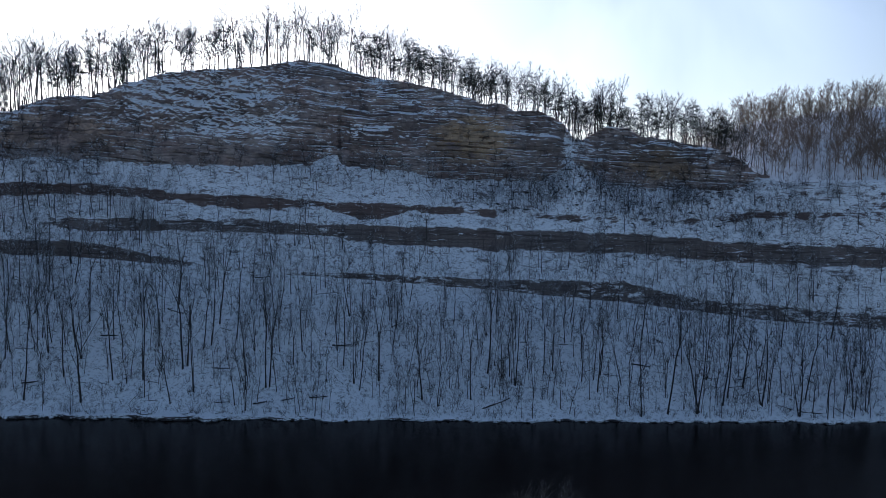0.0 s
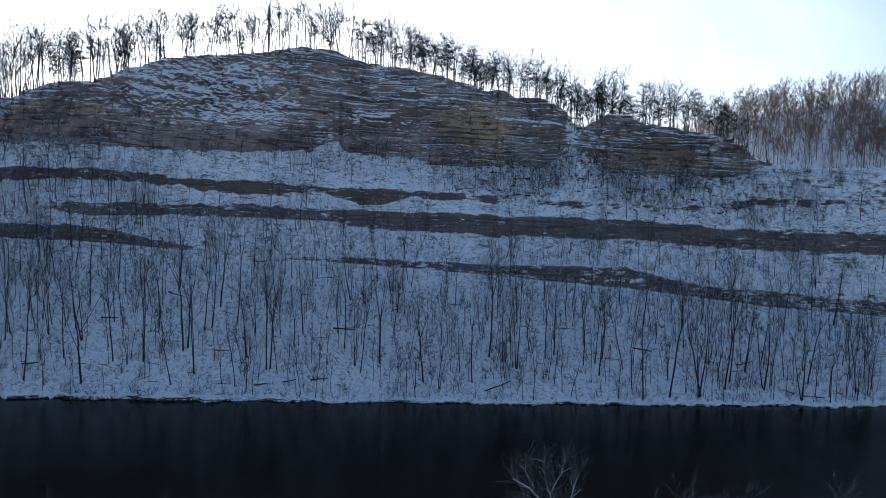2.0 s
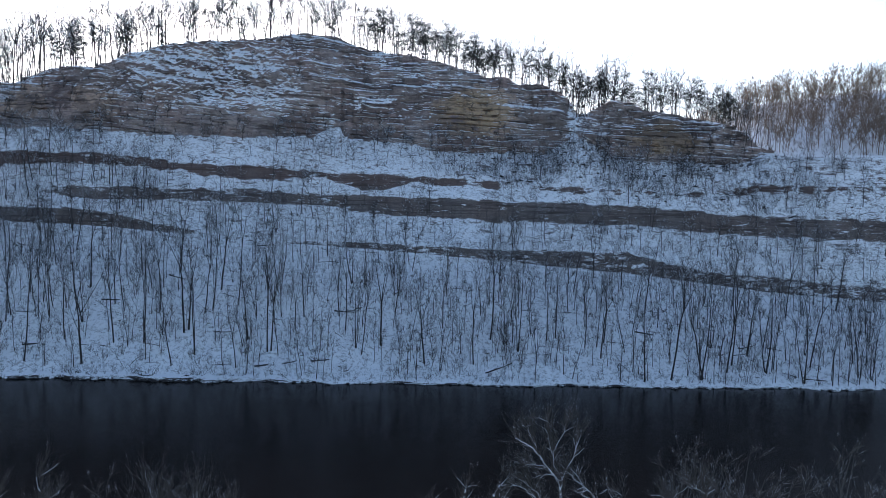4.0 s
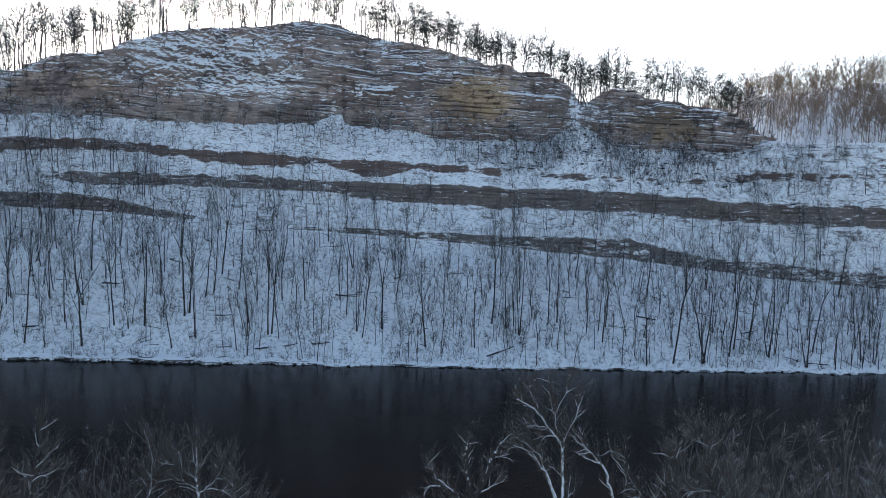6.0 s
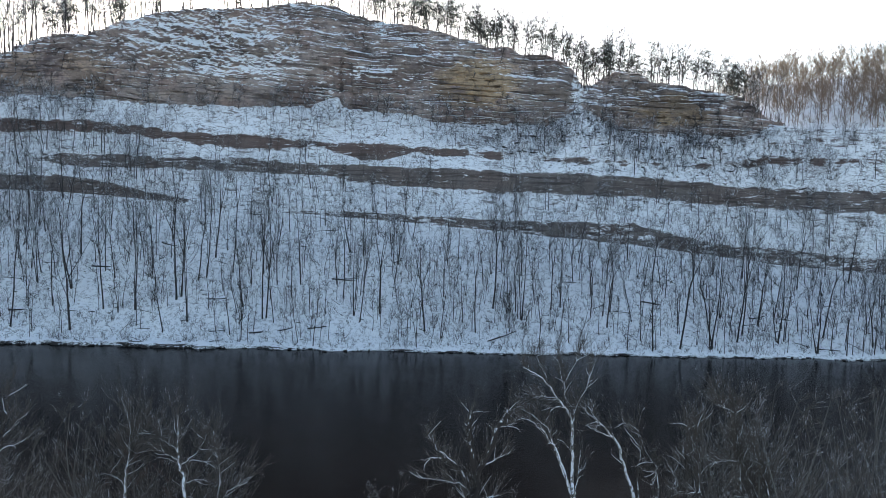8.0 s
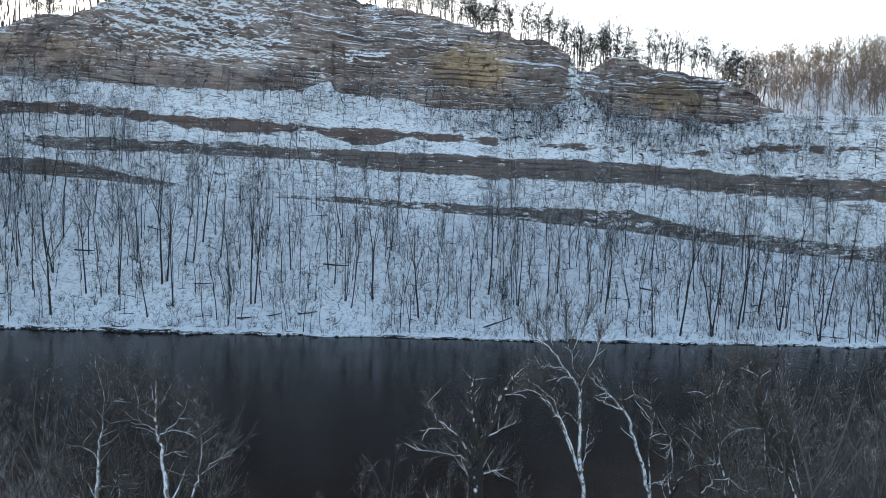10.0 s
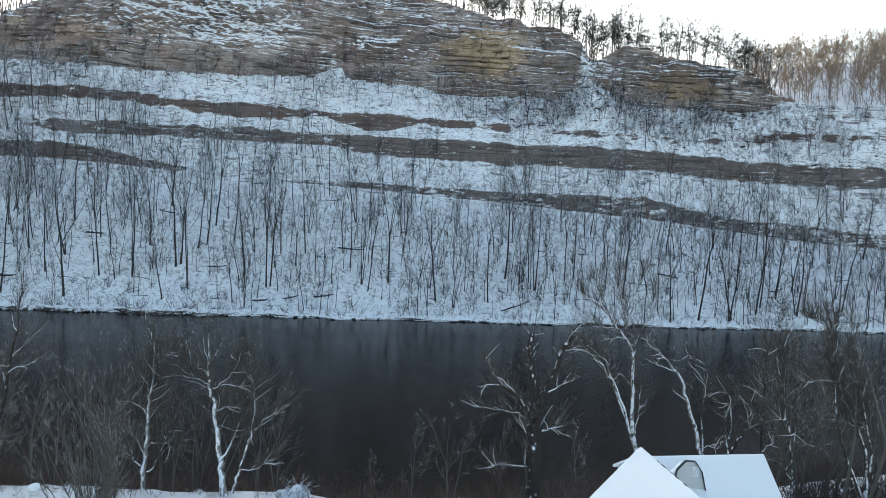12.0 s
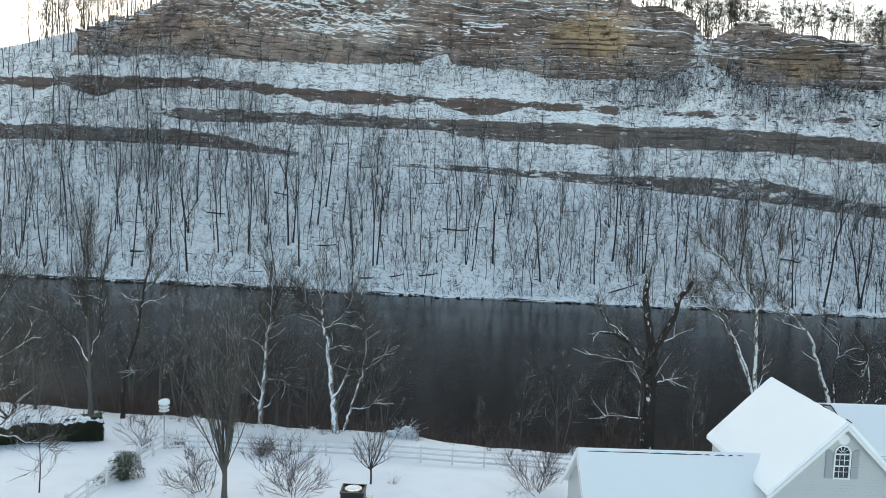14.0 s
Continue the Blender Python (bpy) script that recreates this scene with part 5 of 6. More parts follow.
river_tree("clump_tree", 30.96, 70.0, 8.59, "clump of grey bankside stems with dense bare twigs", M_LIMB, M_LIMB, [
    (0.20, (0.4, -1.5), (0.5, 2.0), (-0.7, 4.9), (-1.8, 6.8), (-3.0, 9.2), (-4.1, 11.1)), (0.16, (0.4, -1.0), (0.7, 3.0), (-0.4, 6.9), (-1.5, 8.8), (-2.5, 11.7)),
    (0.16, (0.3, -1.3), (-1.5, 2.6), (-2.2, 3.8), (-2.7, 5.8), (-3.1, 9.2), (-3.5, 12.1), (-4.0, 14.3)), (0.10, (-1.0, 5.2), (-1.7, 5.5), (-2.2, 5.9)),
    (0.08, (-3.1, 9.0), (-4.4, 9.1), (-5.6, 8.9)), (0.08, (-3.9, 13.6), (-4.9, 14.2), (-5.8, 14.4))], 19, 1.0, 16, 8, 0.95, BANKSIDE)
river_tree("dark_tree", -45.6, 74.0, 3.9, "tall dark tree with two snowy upper limbs", M_DARK, M_LIMB, [
    (0.24, (-0.1, 0.0), (0.1, 3.3), (0.4, 5.4), (1.6, 9.2), (2.0, 12.1), (2.8, 15.8), (3.3, 19.2)), (0.10, (2.4, 13.1), (3.6, 14.4), (5.2, 16.0)),
    (0.10, (2.0, 11.5), (3.3, 12.3), (4.6, 12.7)), (0.08, (2.1, 12.2), (1.0, 11.9), (-0.1, 12.3)), (0.07, (0.4, 5.7), (0.8, 5.0), (1.3, 4.9))], 20, 0.95, 8, 5, 1.0, BANKSIDE)
river_tree("grey_tree", -49.0, 74.0, 3.9, "tall grey tree with a high fork on the bank", M_GREY, M_LIMB, [
    (0.26, (0.0, 0.0), (0.0, 5.0), (-0.1, 9.5), (-0.3, 13.2), (-0.2, 16.9), (0.0, 19.2)), (0.125, (0.1, 5.6), (0.9, 7.7), (1.3, 8.9), (1.1, 12.1), (1.2, 14.9)),
    (0.10, (-0.1, 5.5), (-1.7, 7.8), (-2.8, 8.8), (-5.1, 10.6)), (0.08, (-0.1, 9.5), (-1.1, 11.5), (-1.7, 13.8))], 21, 0.95, 14, 8, 1.1, BANKSIDE)


def bank_fill():
    """Slimmer bare trees and brush between the old ones along the near bank."""
    kinds = [tree_thing("bank_tree", hardwood(800 + k, 10 + 1.6 * k, 0.09 + 0.017 * k, 0.0105, 20, 5, 4, 0.22, 0.24, 0.04, (0.0, 0.4)[k % 2], 1 + (k % 2), 0.05), M_GREY, M_SPRAY,
                        "slim leafless tree with fine grey twigs on the near bank", "slim trees along the near bank") for k in range(4)]
    spots = []
    for x, y, k, s in ((-4.0, 76.6, 1, 0.95), (-11.5, 77.5, 0, 0.55), (-28.6, 77.5, 2, 0.8), (-20.6, 77.2, 1, 0.85), (0.6, 78.4, 0, 0.8), (8.5, 78.2, 0, 0.75),
                       (-31, 79, 3, 0.9), (-22.8, 78.6, 3, 0.85), (-7.8, 78.2, 0, 0.9), (-26.4, 78.2, 3, 0.8)):
        spots.append((k, planted(x, y, R.uniform(0, 360), s, (R.gauss(0, 2.5), R.gauss(0, 2.5)))))
    # the thicker growth up and down the river from the yard
    for lo, hi, y0, y1, n in ((-72, -51, 74.5, 80, 12), (-51, -34, 76, 79.5, 8), (27.5, 38, 68, 88, 13), (38, 53, 66, 84, 13)):
        for q in range(n):
            x = lo + (hi - lo) * (q + R.random()) / n
            spots.append((R.choice((1, 2, 3, 3)), planted(x, R.uniform(y0, y1), R.uniform(0, 360), R.uniform(0.85, 1.2) * (1.22 if lo > 0 else 1.0), (R.gauss(0, 2.5), R.gauss(0, 2.5)))))
    place_all(kinds, spots)
    red = tree_thing("red_twigged_tree", hardwood(815, 12, 0.1, 0.011, 24, 6, 5, 0.15, 0.24, 0.04, 0.3, 2, 0.05), M_GREY, M_RUST, "slim leafless tree with fine reddish twigs on the near bank", "red-twigged trees along the near bank")
    place_all([red], [(0, planted(x, y, R.uniform(0, 360), k)) for x, y, k in ((-37.5, 77.6, 0.95), (-31.5, 77.0, 1.0), (-28.2, 78.3, 0.85))])
    pieces = [shrub(820 + k, 1.6 + 0.3 * k, 8, 5, 0.018) for k in range(5)]
    spots = []
    for _ in range(430):
        x = R.uniform(-75, 45)
        y = float(bank(x)) + R.uniform(0.2, 7.5)
        spots.append((R.randrange(5), planted(x, y, R.uniform(0, 360), R.uniform(0.8, 1.6))))
    joined("bank_brush", pieces, spots, M_RUST, "rusty brown brush and dead weeds on the near bank", "brush")
    spots = [(R.randrange(5), planted(x, float(bank(x)) + R.uniform(-2.2, 0.6), R.uniform(0, 360), R.uniform(0.3, 0.75))) for x in (R.uniform(-75, 50) for _ in range(260))]
    joined("bank_weeds", pieces, spots, M_SPRAY, "grey dry weeds poking through snow along the bank edge", "weeds")

    pieces = [shrub(840 + k, 2.4 + 0.4 * k, 9, 8, 0.03) for k in range(4)]
    spots = []
    while len(spots) < 260:
        x = R.uniform(22.5, 52)
        y = R.uniform(60, 72 + 0.5 * (x - 20))
        if x < 25 and y < 72:
            continue
        spots.append((R.randrange(4), planted(x, y, R.uniform(0, 360), R.uniform(0.8, 1.4))))
    joined("side_brush", pieces, spots, M_BUSH, "dark dense leafless brush beside the grey house", "brush")


bank_fill()

# ---- the yard ----
M_ROOFSNOW = plain("roof_snow", (0.88, 0.905, 0.93), 0.65, 0.025, 0.6, bump=0.1)
M_SIDING = plain("grey_siding", (0.50, 0.52, 0.53), 0.6, 0.04, 1.5)
M_TRIM = plain("white_trim", (0.78, 0.79, 0.80), 0.45, 0.03)
M_SHUTTER = plain("grey_shutter", (0.34, 0.36, 0.38), 0.55, 0.05)
M_SHINGLE = plain("dark_shingle", (0.05, 0.052, 0.056), 0.85, 0.2, 4.0)
M_VINYL = plain("white_vinyl", (0.74, 0.745, 0.75), 0.4, 0.05)
M_BLACK = plain("black_metal", (0.018, 0.019, 0.022), 0.4, 0.15, 3.0, 0.3)
M_STEEL = plain("dull_steel", (0.42, 0.43, 0.44), 0.45, 0.1, 5.0, 0.8)
M_NAVY = plain("dark_blue_shutter", (0.03, 0.045, 0.07), 0.5, 0.1)
M_HEDGE = plain("hedge_leaves", (0.035, 0.042, 0.022), 0.7, 0.35, 3.0)
M_GREEN = plain("evergreen_leaves", (0.05, 0.065, 0.035), 0.7, 0.3, 3.0)
M_BRICK = plain("brick_wall", (0.27, 0.13, 0.09), 0.85, 0.2, 3.0)


def glass_material():
    m = Nodes("window_glass", 0.06, 0, 0.6)
    return m.done(m.mix(m.noise(1.2, 2, local=True), (0.012, 0.016, 0.02), (0.03, 0.036, 0.042)))


M_GLASS = glass_material()


def box(bm, lo, hi, bevel=0.0):
    """Adds a box between two corners."""
    m = Matrix.Translation([(a + b) / 2 for a, b in zip(lo, hi)]) @ Matrix.Diagonal([abs(b - a) for a, b in zip(lo, hi)] + [1])
    made = bmesh.ops.create_cube(bm, size=1, matrix=m)
    if bevel:
        edges = {e for v in made["verts"] for e in v.link_edges}
        bmesh.ops.bevel(bm, geom=list(edges), offset=bevel, segments=2, affect="EDGES", profile=0.6)
    return bm


def prism(bm, outline, y0, y1, bevel=0.0):
    """Adds an outline of (x, z) drawn out from y0 to y1."""
    front = [bm.verts.new((x, y0, z)) for x, z in outline]
    back = [bm.verts.new((x, y1, z)) for x, z in outline]
    n = len(outline)
    faces = [bm.faces.new(front), bm.faces.new(back[::-1])]
    for i in range(n):
        j = (i + 1) % n
        faces.append(bm.faces.new((front[j], front[i], back[i], back[j])))
    bmesh.ops.recalc_face_normals(bm, faces=faces)
    if bevel:
        edges = {e for f in faces for e in f.edges}
        bmesh.ops.bevel(bm, geom=list(edges), offset=bevel, segments=2, affect="EDGES", profile=0.6)
    return bm


def turn_x(bm):
    """Turns what was drawn out along y to run along x."""
    bmesh.ops.rotate(bm, verts=bm.verts, cent=(0, 0, 0), matrix=Matrix.Rotation(radians(90), 3, "Z"))
    return bm


def gable_roof(half, rise, thick, over=0.0):
    """The outline of a snow-laden gable roof about its ridge at (0, 0)."""
    k = rise / half
    e = half + over
    return [(-e, -e * k), (-e + 0.05, -e * k + thick * 0.9), (-0.25, thick - 0.25 * k), (0, thick * 0.85), (0.25, thick - 0.25 * k), (e - 0.05, -e * k + thick * 0.9), (e, -e * k), (0, -0.02)]


def window(parent, at, wide, tall, yaw=0.0, cols=2, rows=2, arched=False):
    """A sash window with its frame, panes and bars, its face towards -y."""
    root = new("window")
    root.parent = parent
    root.matrix_basis = Matrix.Translation(at) @ pose(0, 0, 0, 0, 0, yaw)
    w, f = wide / 2, 0.07
    bm = bmesh.new()
    for lo, hi in (((-w - f, -0.07, -f), (-w, 0.02, tall)), ((w, -0.07, -f), (w + f, 0.02, tall)), ((-w, -0.07, -f), (w, 0.02, 0.0)), ((-w, -0.065, tall / 2 - 0.03), (w, 0.02, tall / 2 + 0.03)),
                   ((-w, -0.07, tall - 0.03), (w, 0.02, tall + 0.04))):
        box(bm, lo, hi)
    if arched:
        n, z0 = 10, tall + 0.04
        for i in range(n):
            a, b = math.pi * i / n, math.pi * (i + 1) / n
            ring = [(r * math.cos(t), z0 + r * math.sin(t)) for r, t in ((w, a), (w + f, a), (w + f, b), (w, b))]
            prism(bm, ring, -0.07, 0.02)
    part("window_frame", bm, M_TRIM, root)
    bm = bmesh.new()
    for i in range(1, cols + 1):
        x = -w + wide * i / (cols + 1)
        box(bm, (x - 0.012, -0.03, 0), (x + 0.012, 0.0, tall))
    for i in range(1, rows * 2):
        if i != rows:
            z = tall * i / (rows * 2)
            box(bm, (-w, -0.031, z - 0.012), (w, -0.001, z + 0.012))
    if arched:
        for t in (36, 72, 108, 144):
            c, s = math.cos(radians(t)), math.sin(radians(t))
            p = [(0.08 * c - 0.012 * s, tall + 0.04 + 0.08 * s + 0.012 * c), (w * c - 0.012 * s, tall + 0.04 + w * s + 0.012 * c),
                 (w * c + 0.012 * s, tall + 0.04 + w * s - 0.012 * c), (0.08 * c + 0.012 * s, tall + 0.04 + 0.08 * s - 0.012 * c)]
            prism(bm, p, -0.03, 0.0)
    part("glazing_grid", bm, M_TRIM, root)
    bm = bmesh.new()
    shape = [(-w, 0), (w, 0), (w, tall + 0.04)]
    if arched:
        shape += [(w * math.cos(math.pi * i / 10), tall + 0.04 + w * math.sin(math.pi * i / 10)) for i in range(1, 10)]
    prism(bm, shape + [(-w, tall + 0.04)], -0.012, 0.0)
    part("pane", bm, M_GLASS, root)
    return root


def shutter(parent, at, wide, tall, material, arched=False):
    bm = bmesh.new()
    x0, x1 = -wide / 2, wide / 2
    top = [(x1, tall), (x0, tall)] if not arched else [(x1, tall + 0.02), (0.3 * x1, tall + 0.14), (x0, tall + 0.2)][::1]
    prism(bm, [(x0, 0), (x1, 0)] + top, -0.05, 0.0)
    for lo, hi in ((0.05, 0.46), (0.54, 0.95)):
        box(bm, (x0 + 0.06, -0.065, tall * lo), (x1 - 0.06, -0.045, tall * hi))
    ob = part("shutter", bm, material, parent)
    ob.matrix_basis = Matrix.Translation(at)
    return ob


def house():
    """The grey house: a steep front block, a long low wing before it and a rear wing."""
    root = new("house")
    gz = 7.4
    root.matrix_basis = Matrix.Translation((7.43, 56.5, gz)) @ pose(0, 0, 0, 0, 0, 7.45)
    top = 16.0 - gz                      # the main ridge
    half, rise, length = 3.75, 3.77, 8.3
    eave = top - rise
    w = half - 0.3
    kk = rise / half
    # main block
    bm = bmesh.new()
    prism(bm, [(-w, -1.0), (w, -1.0), (w, top - w * kk - 0.12), (0, top - 0.14), (-w, top - w * kk - 0.12)], -length + 0.35, -0.35)
    part("wall", bm, M_SIDING, root)
    # lap boards on the front gable
    z = 0.4
    while z < top - 0.6:
        x = min(w, (top - 0.16 - z) / kk) - 0.02
        bm = bmesh.new()
        prism(bm, [(-x, z), (x, z), (x - 0.03, z + 0.028), (-x + 0.03, z + 0.028)], -length + 0.3445, -length + 0.352)
        part("lap_board", bm, M_SIDING, root)
        z += 0.16
    bm = bmesh.new()
    prism(bm, [(x, top + z) for x, z in gable_roof(half, rise, 0.3)], -length, 0.0, 0.07)
    part("roof", bm, M_ROOFSNOW, root, "thick unbroken snow on the steep roof")
    for s in (-1, 1):
        bm = bmesh.new()
        e = half + 0.02
        prism(bm, [(0, top - 0.02), (s * e, top - e * kk - 0.02), (s * e, top - e * kk - 0.22), (0, top - 0.24)], -length - 0.025, -length + 0.015)
        part("rake_board", bm, M_TRIM, root)
        bm = bmesh.new()
        prism(bm, [(0, top + 0.02), (s * e, top - e * kk + 0.02), (s * e, top - e * kk - 0.012), (0, top - 0.012)], -length - 0.04, -length + 0.01)
        part("drip_edge", bm, M_TRIM, root)
    bm = bmesh.new()
    for y0, y1 in ((-length - 0.03, -length + 0.25), (-6.2, -5.9), (-5.2, -4.75), (-4.4, -4.25), (-3.6, -3.0), (-2.6, -2.45)):
        prism(bm, [(0.02, top + 0.27), (0.16, top + 0.16), (0.15, top + 0.11), (-0.04, top + 0.24)], y0, y1, 0.01)
    part("ridge_strip", bm, M_SHINGLE, root)
    face = -length + 0.345
    window(root, (0.02, face, 13.2 - gz), 0.72, 1.22, 0, 2, 2, True)
    for s in (-1, 1):
        ob = shutter(root, (0.02 + s * 0.66, face, 13.16 - gz), 0.36, 1.32, M_SHUTTER, True)
        if s > 0:
            ob.matrix_basis = ob.matrix_basis @ Matrix.Diagonal((-1, 1, 1, 1))
    bm = bmesh.new()
    bmesh.ops.create_cone(bm, cap_ends=True, segments=20, radius1=0.3, radius2=0.27, depth=0.07, matrix=Matrix.Translation((0.02, face - 0.03, 15.18 - gz)) @ pose(0, 0, 0, 90))
    part("gable_vent", bm, M_TRIM, root, "round white gable vent")
    # left front wing, lower, its ridge across
    wt, wh, wr = 13.15 - gz, 3.9, 3.3
    wk = wr / wh
    wy, wl = -5.35, -12.8
    bm = bmesh.new()
    prism(bm, [(-wh + 0.3, -1), (wh - 0.3, -1), (wh - 0.3, wt - (wh - 0.3) * wk - 0.12), (0, wt - 0.14), (-wh + 0.3, wt - (wh - 0.3) * wk - 0.12)], w - 0.02, -wl - 0.35)
    turn_x(bm)
    part("wall", bm, M_SIDING, root).matrix_basis = Matrix.Translation((0, wy, 0))
    bm = bmesh.new()
    prism(bm, [(x, wt + z) for x, z in gable_roof(wh, wr, 0.28)], 1.4, -wl, 0.07)
    turn_x(bm)
    part("roof", bm, M_ROOFSNOW, root, "snow-covered lower roof").matrix_basis = Matrix.Translation((0, wy, 0))
    for s in (-1, 1):
        bm = bmesh.new()
        e = wh + 0.02
        prism(bm, [(0, wt - 0.02), (s * e, wt - e * wk - 0.02), (s * e, wt - e * wk - 0.24), (0, wt - 0.26)], -wl - 0.01, -wl + 0.03)
        turn_x(bm)
        part("rake_board", bm, M_TRIM, root).matrix_basis = Matrix.Translation((0, wy, 0))
    bm = bmesh.new()
    rng = random.Random(3)
    x = wl + 0.5
    while x < -4.2:
        step = rng.uniform(0.6, 2.2) * (1.3 if x < -7 else 0.4)
        t = rng.uniform(0.025, 0.05)
        prism(bm, [(x, wt + 0.05), (x + step, wt + 0.05), (x + step - 0.03, wt + 0.115), (x + step * 0.6, wt + 0.13), (x + 0.03, wt + 0.11)], -0.18 - t, -0.18 + t)
        x += step + rng.uniform(0.01, 0.06) * (1 if x < -6 else 4)
    part("ridge_cap", bm, M_SHINGLE, root, "dark bare ridge shingles").matrix_basis = Matrix.Translation((0, wy, 0))
    # rear wing, its ridge across behind the main block
    rt, rh, rr = 12.05 - gz, 4.0, 2.2
    rk = rr / rh
    ry, rl = 8.3, 13.7
    bm = bmesh.new()
    prism(bm, [(-rh + 0.35, -4), (rh - 0.35, -4), (rh - 0.35, rt - (rh - 0.35) * rk - 0.1), (0, rt - 0.12), (-rh + 0.35, rt - (rh - 0.35) * rk - 0.1)], -3.7, -rl + 0.4)
    turn_x(bm)
    for v in bm.verts:
        if v.co.x < 4.0:
            v.co.x += 0.75 * max(0.0, -v.co.y)
    part("wall", bm, M_SIDING, root).matrix_basis = Matrix.Translation((0, ry, 0))
    bm = bmesh.new()
    prism(bm, [(x, rt + z) for x, z in gable_roof(rh, rr, 0.3)], -3.4, -rl)
    turn_x(bm)
    for v in bm.verts:                   # both ends of the ridge are clipped and hipped
        if v.co.x < 4.0:
            v.co.x += 0.75 * max(0.0, -v.co.y)
        if v.co.x > rl - 0.1:
            v.co.x += 0.75 - 0.7 * min(1, abs(v.co.y) / 3.5)
    bmesh.ops.bevel(bm, geom=list(bm.edges), offset=0.06, segments=2, affect="EDGES", profile=0.6)
    part("roof", bm, M_ROOFSNOW, root, "snow-covered rear roof with a clipped end").matrix_basis = Matrix.Translation((0, ry, 0))
    front = ry - rh + 0.34
    bm = bmesh.new()
    box(bm, (4.2, ry - rh - 0.1, rt - rr - 0.14), (rl + 0.2, ry - rh + 0.02, rt - rr - 0.02), 0.015)
    part("gutter", bm, M_TRIM, root)
    bm = bmesh.new()
    box(bm, (rl - 0.55, front - 0.1, -3), (rl - 0.46, front - 0.02, rt - rr - 0.1), 0.015)
    part("downspout", bm, M_TRIM, root)
    for x in (10.9, 12.0):
        window(root, (x, front, rt - rr - 1.75), 0.8, 1.35)
    shutter(root, (12.75, front, rt - rr - 1.8), 0.36, 1.45, M_NAVY)
    # clipped gable behind the main block, its dark eaves bare of snow
    at = Matrix.Translation((6.65, 5.6, 5.5)) @ pose(0, 0, 0, 0, 0, -7)
    shape = [(-1.3, -2.9), (1.35, -2.9), (1.27, -2.2), (0.9, -0.75), (0.36, 0.0), (-0.34, 0.02), (-0.93, -0.65), (-1.25, -2.2)]
    bm = bmesh.new()
    prism(bm, shape, 0.0, 1.2)
    for v in bm.verts:
        if v.co.y > 1 and v.co.z > -2:
            v.co.z -= 0.75
    part("dormer", bm, M_SIDING, root, "grey clipped gable wall").matrix_basis = at
    bm = bmesh.new()
    for (x0, z0), (x1, z1) in zip(shape[2:], shape[3:]):
        d = Vector((x1 - x0, 0, z1 - z0)).normalized()
        n = Vector((d.z, 0, -d.x)) * 0.05
        prism(bm, [(x0 - n.x * 0.04, z0 - n.z * 0.04), (x1 - n.x * 0.04, z1 - n.z * 0.04), (x1 + n.x, z1 + n.z), (x0 + n.x, z0 + n.z)], -0.16, 0.06)
    part("dormer_eave", bm, M_SHINGLE, root, "dark bare eave edge").matrix_basis = at
    bm = bmesh.new()
    prism(bm, [(1.36, -2.2), (1.0, -0.7), (0.42, 0.1), (-0.4, 0.12), (-1.03, -0.6), (-1.6, -1.9), (-1.25, -2.2)], 0.07, 1.3)
    for v in bm.verts:
        if v.co.y > 1:
            v.co.z -= 0.75
    part("dormer_snow", bm, M_ROOFSNOW, root).matrix_basis = at
    bm = bmesh.new()
    box(bm, (0.2, -0.03, -1.15), (0.72, 0.01, -0.42), 0.01)
    pane = part("dormer_window", bm, M_TRIM, root, "small white lattice window")
    pane.matrix_basis = at
    for a in range(3):
        for s in (-1, 1):
            bm = bmesh.new()
            x = 0.28 + a * 0.17
            prism(bm, [(x - s * 0.07 - 0.012, -1.1), (x - s * 0.07 + 0.012, -1.1), (x + s * 0.07 + 0.012, -0.47), (x + s * 0.07 - 0.012, -0.47)], -0.042 - 0.004 * s, -0.034 - 0.004 * s)
            part("lattice_bar", bm, M_SHUTTER, pane)
    # porch roof on the far side of the front gable
    bm = bmesh.new()
    prism(bm, [(3.3, 3.35), (8.8, 1.55), (8.85, 1.8), (3.3, 3.65)], -6.6, 1.2, 0.05)
    part("porch_roof", bm, M_ROOFSNOW, root, "snow-covered porch roof")
    for y in (-6.3, -2.7, 0.9):
        bm = bmesh.new()
        box(bm, (8.3, y - 0.08, -1.5), (8.46, y + 0.08, 1.68), 0.01)
        part("porch_post", bm, M_TRIM, root)
    return tagged(root, "grey-sided house with steep snow-covered gable roofs and white trim", "house")


house()


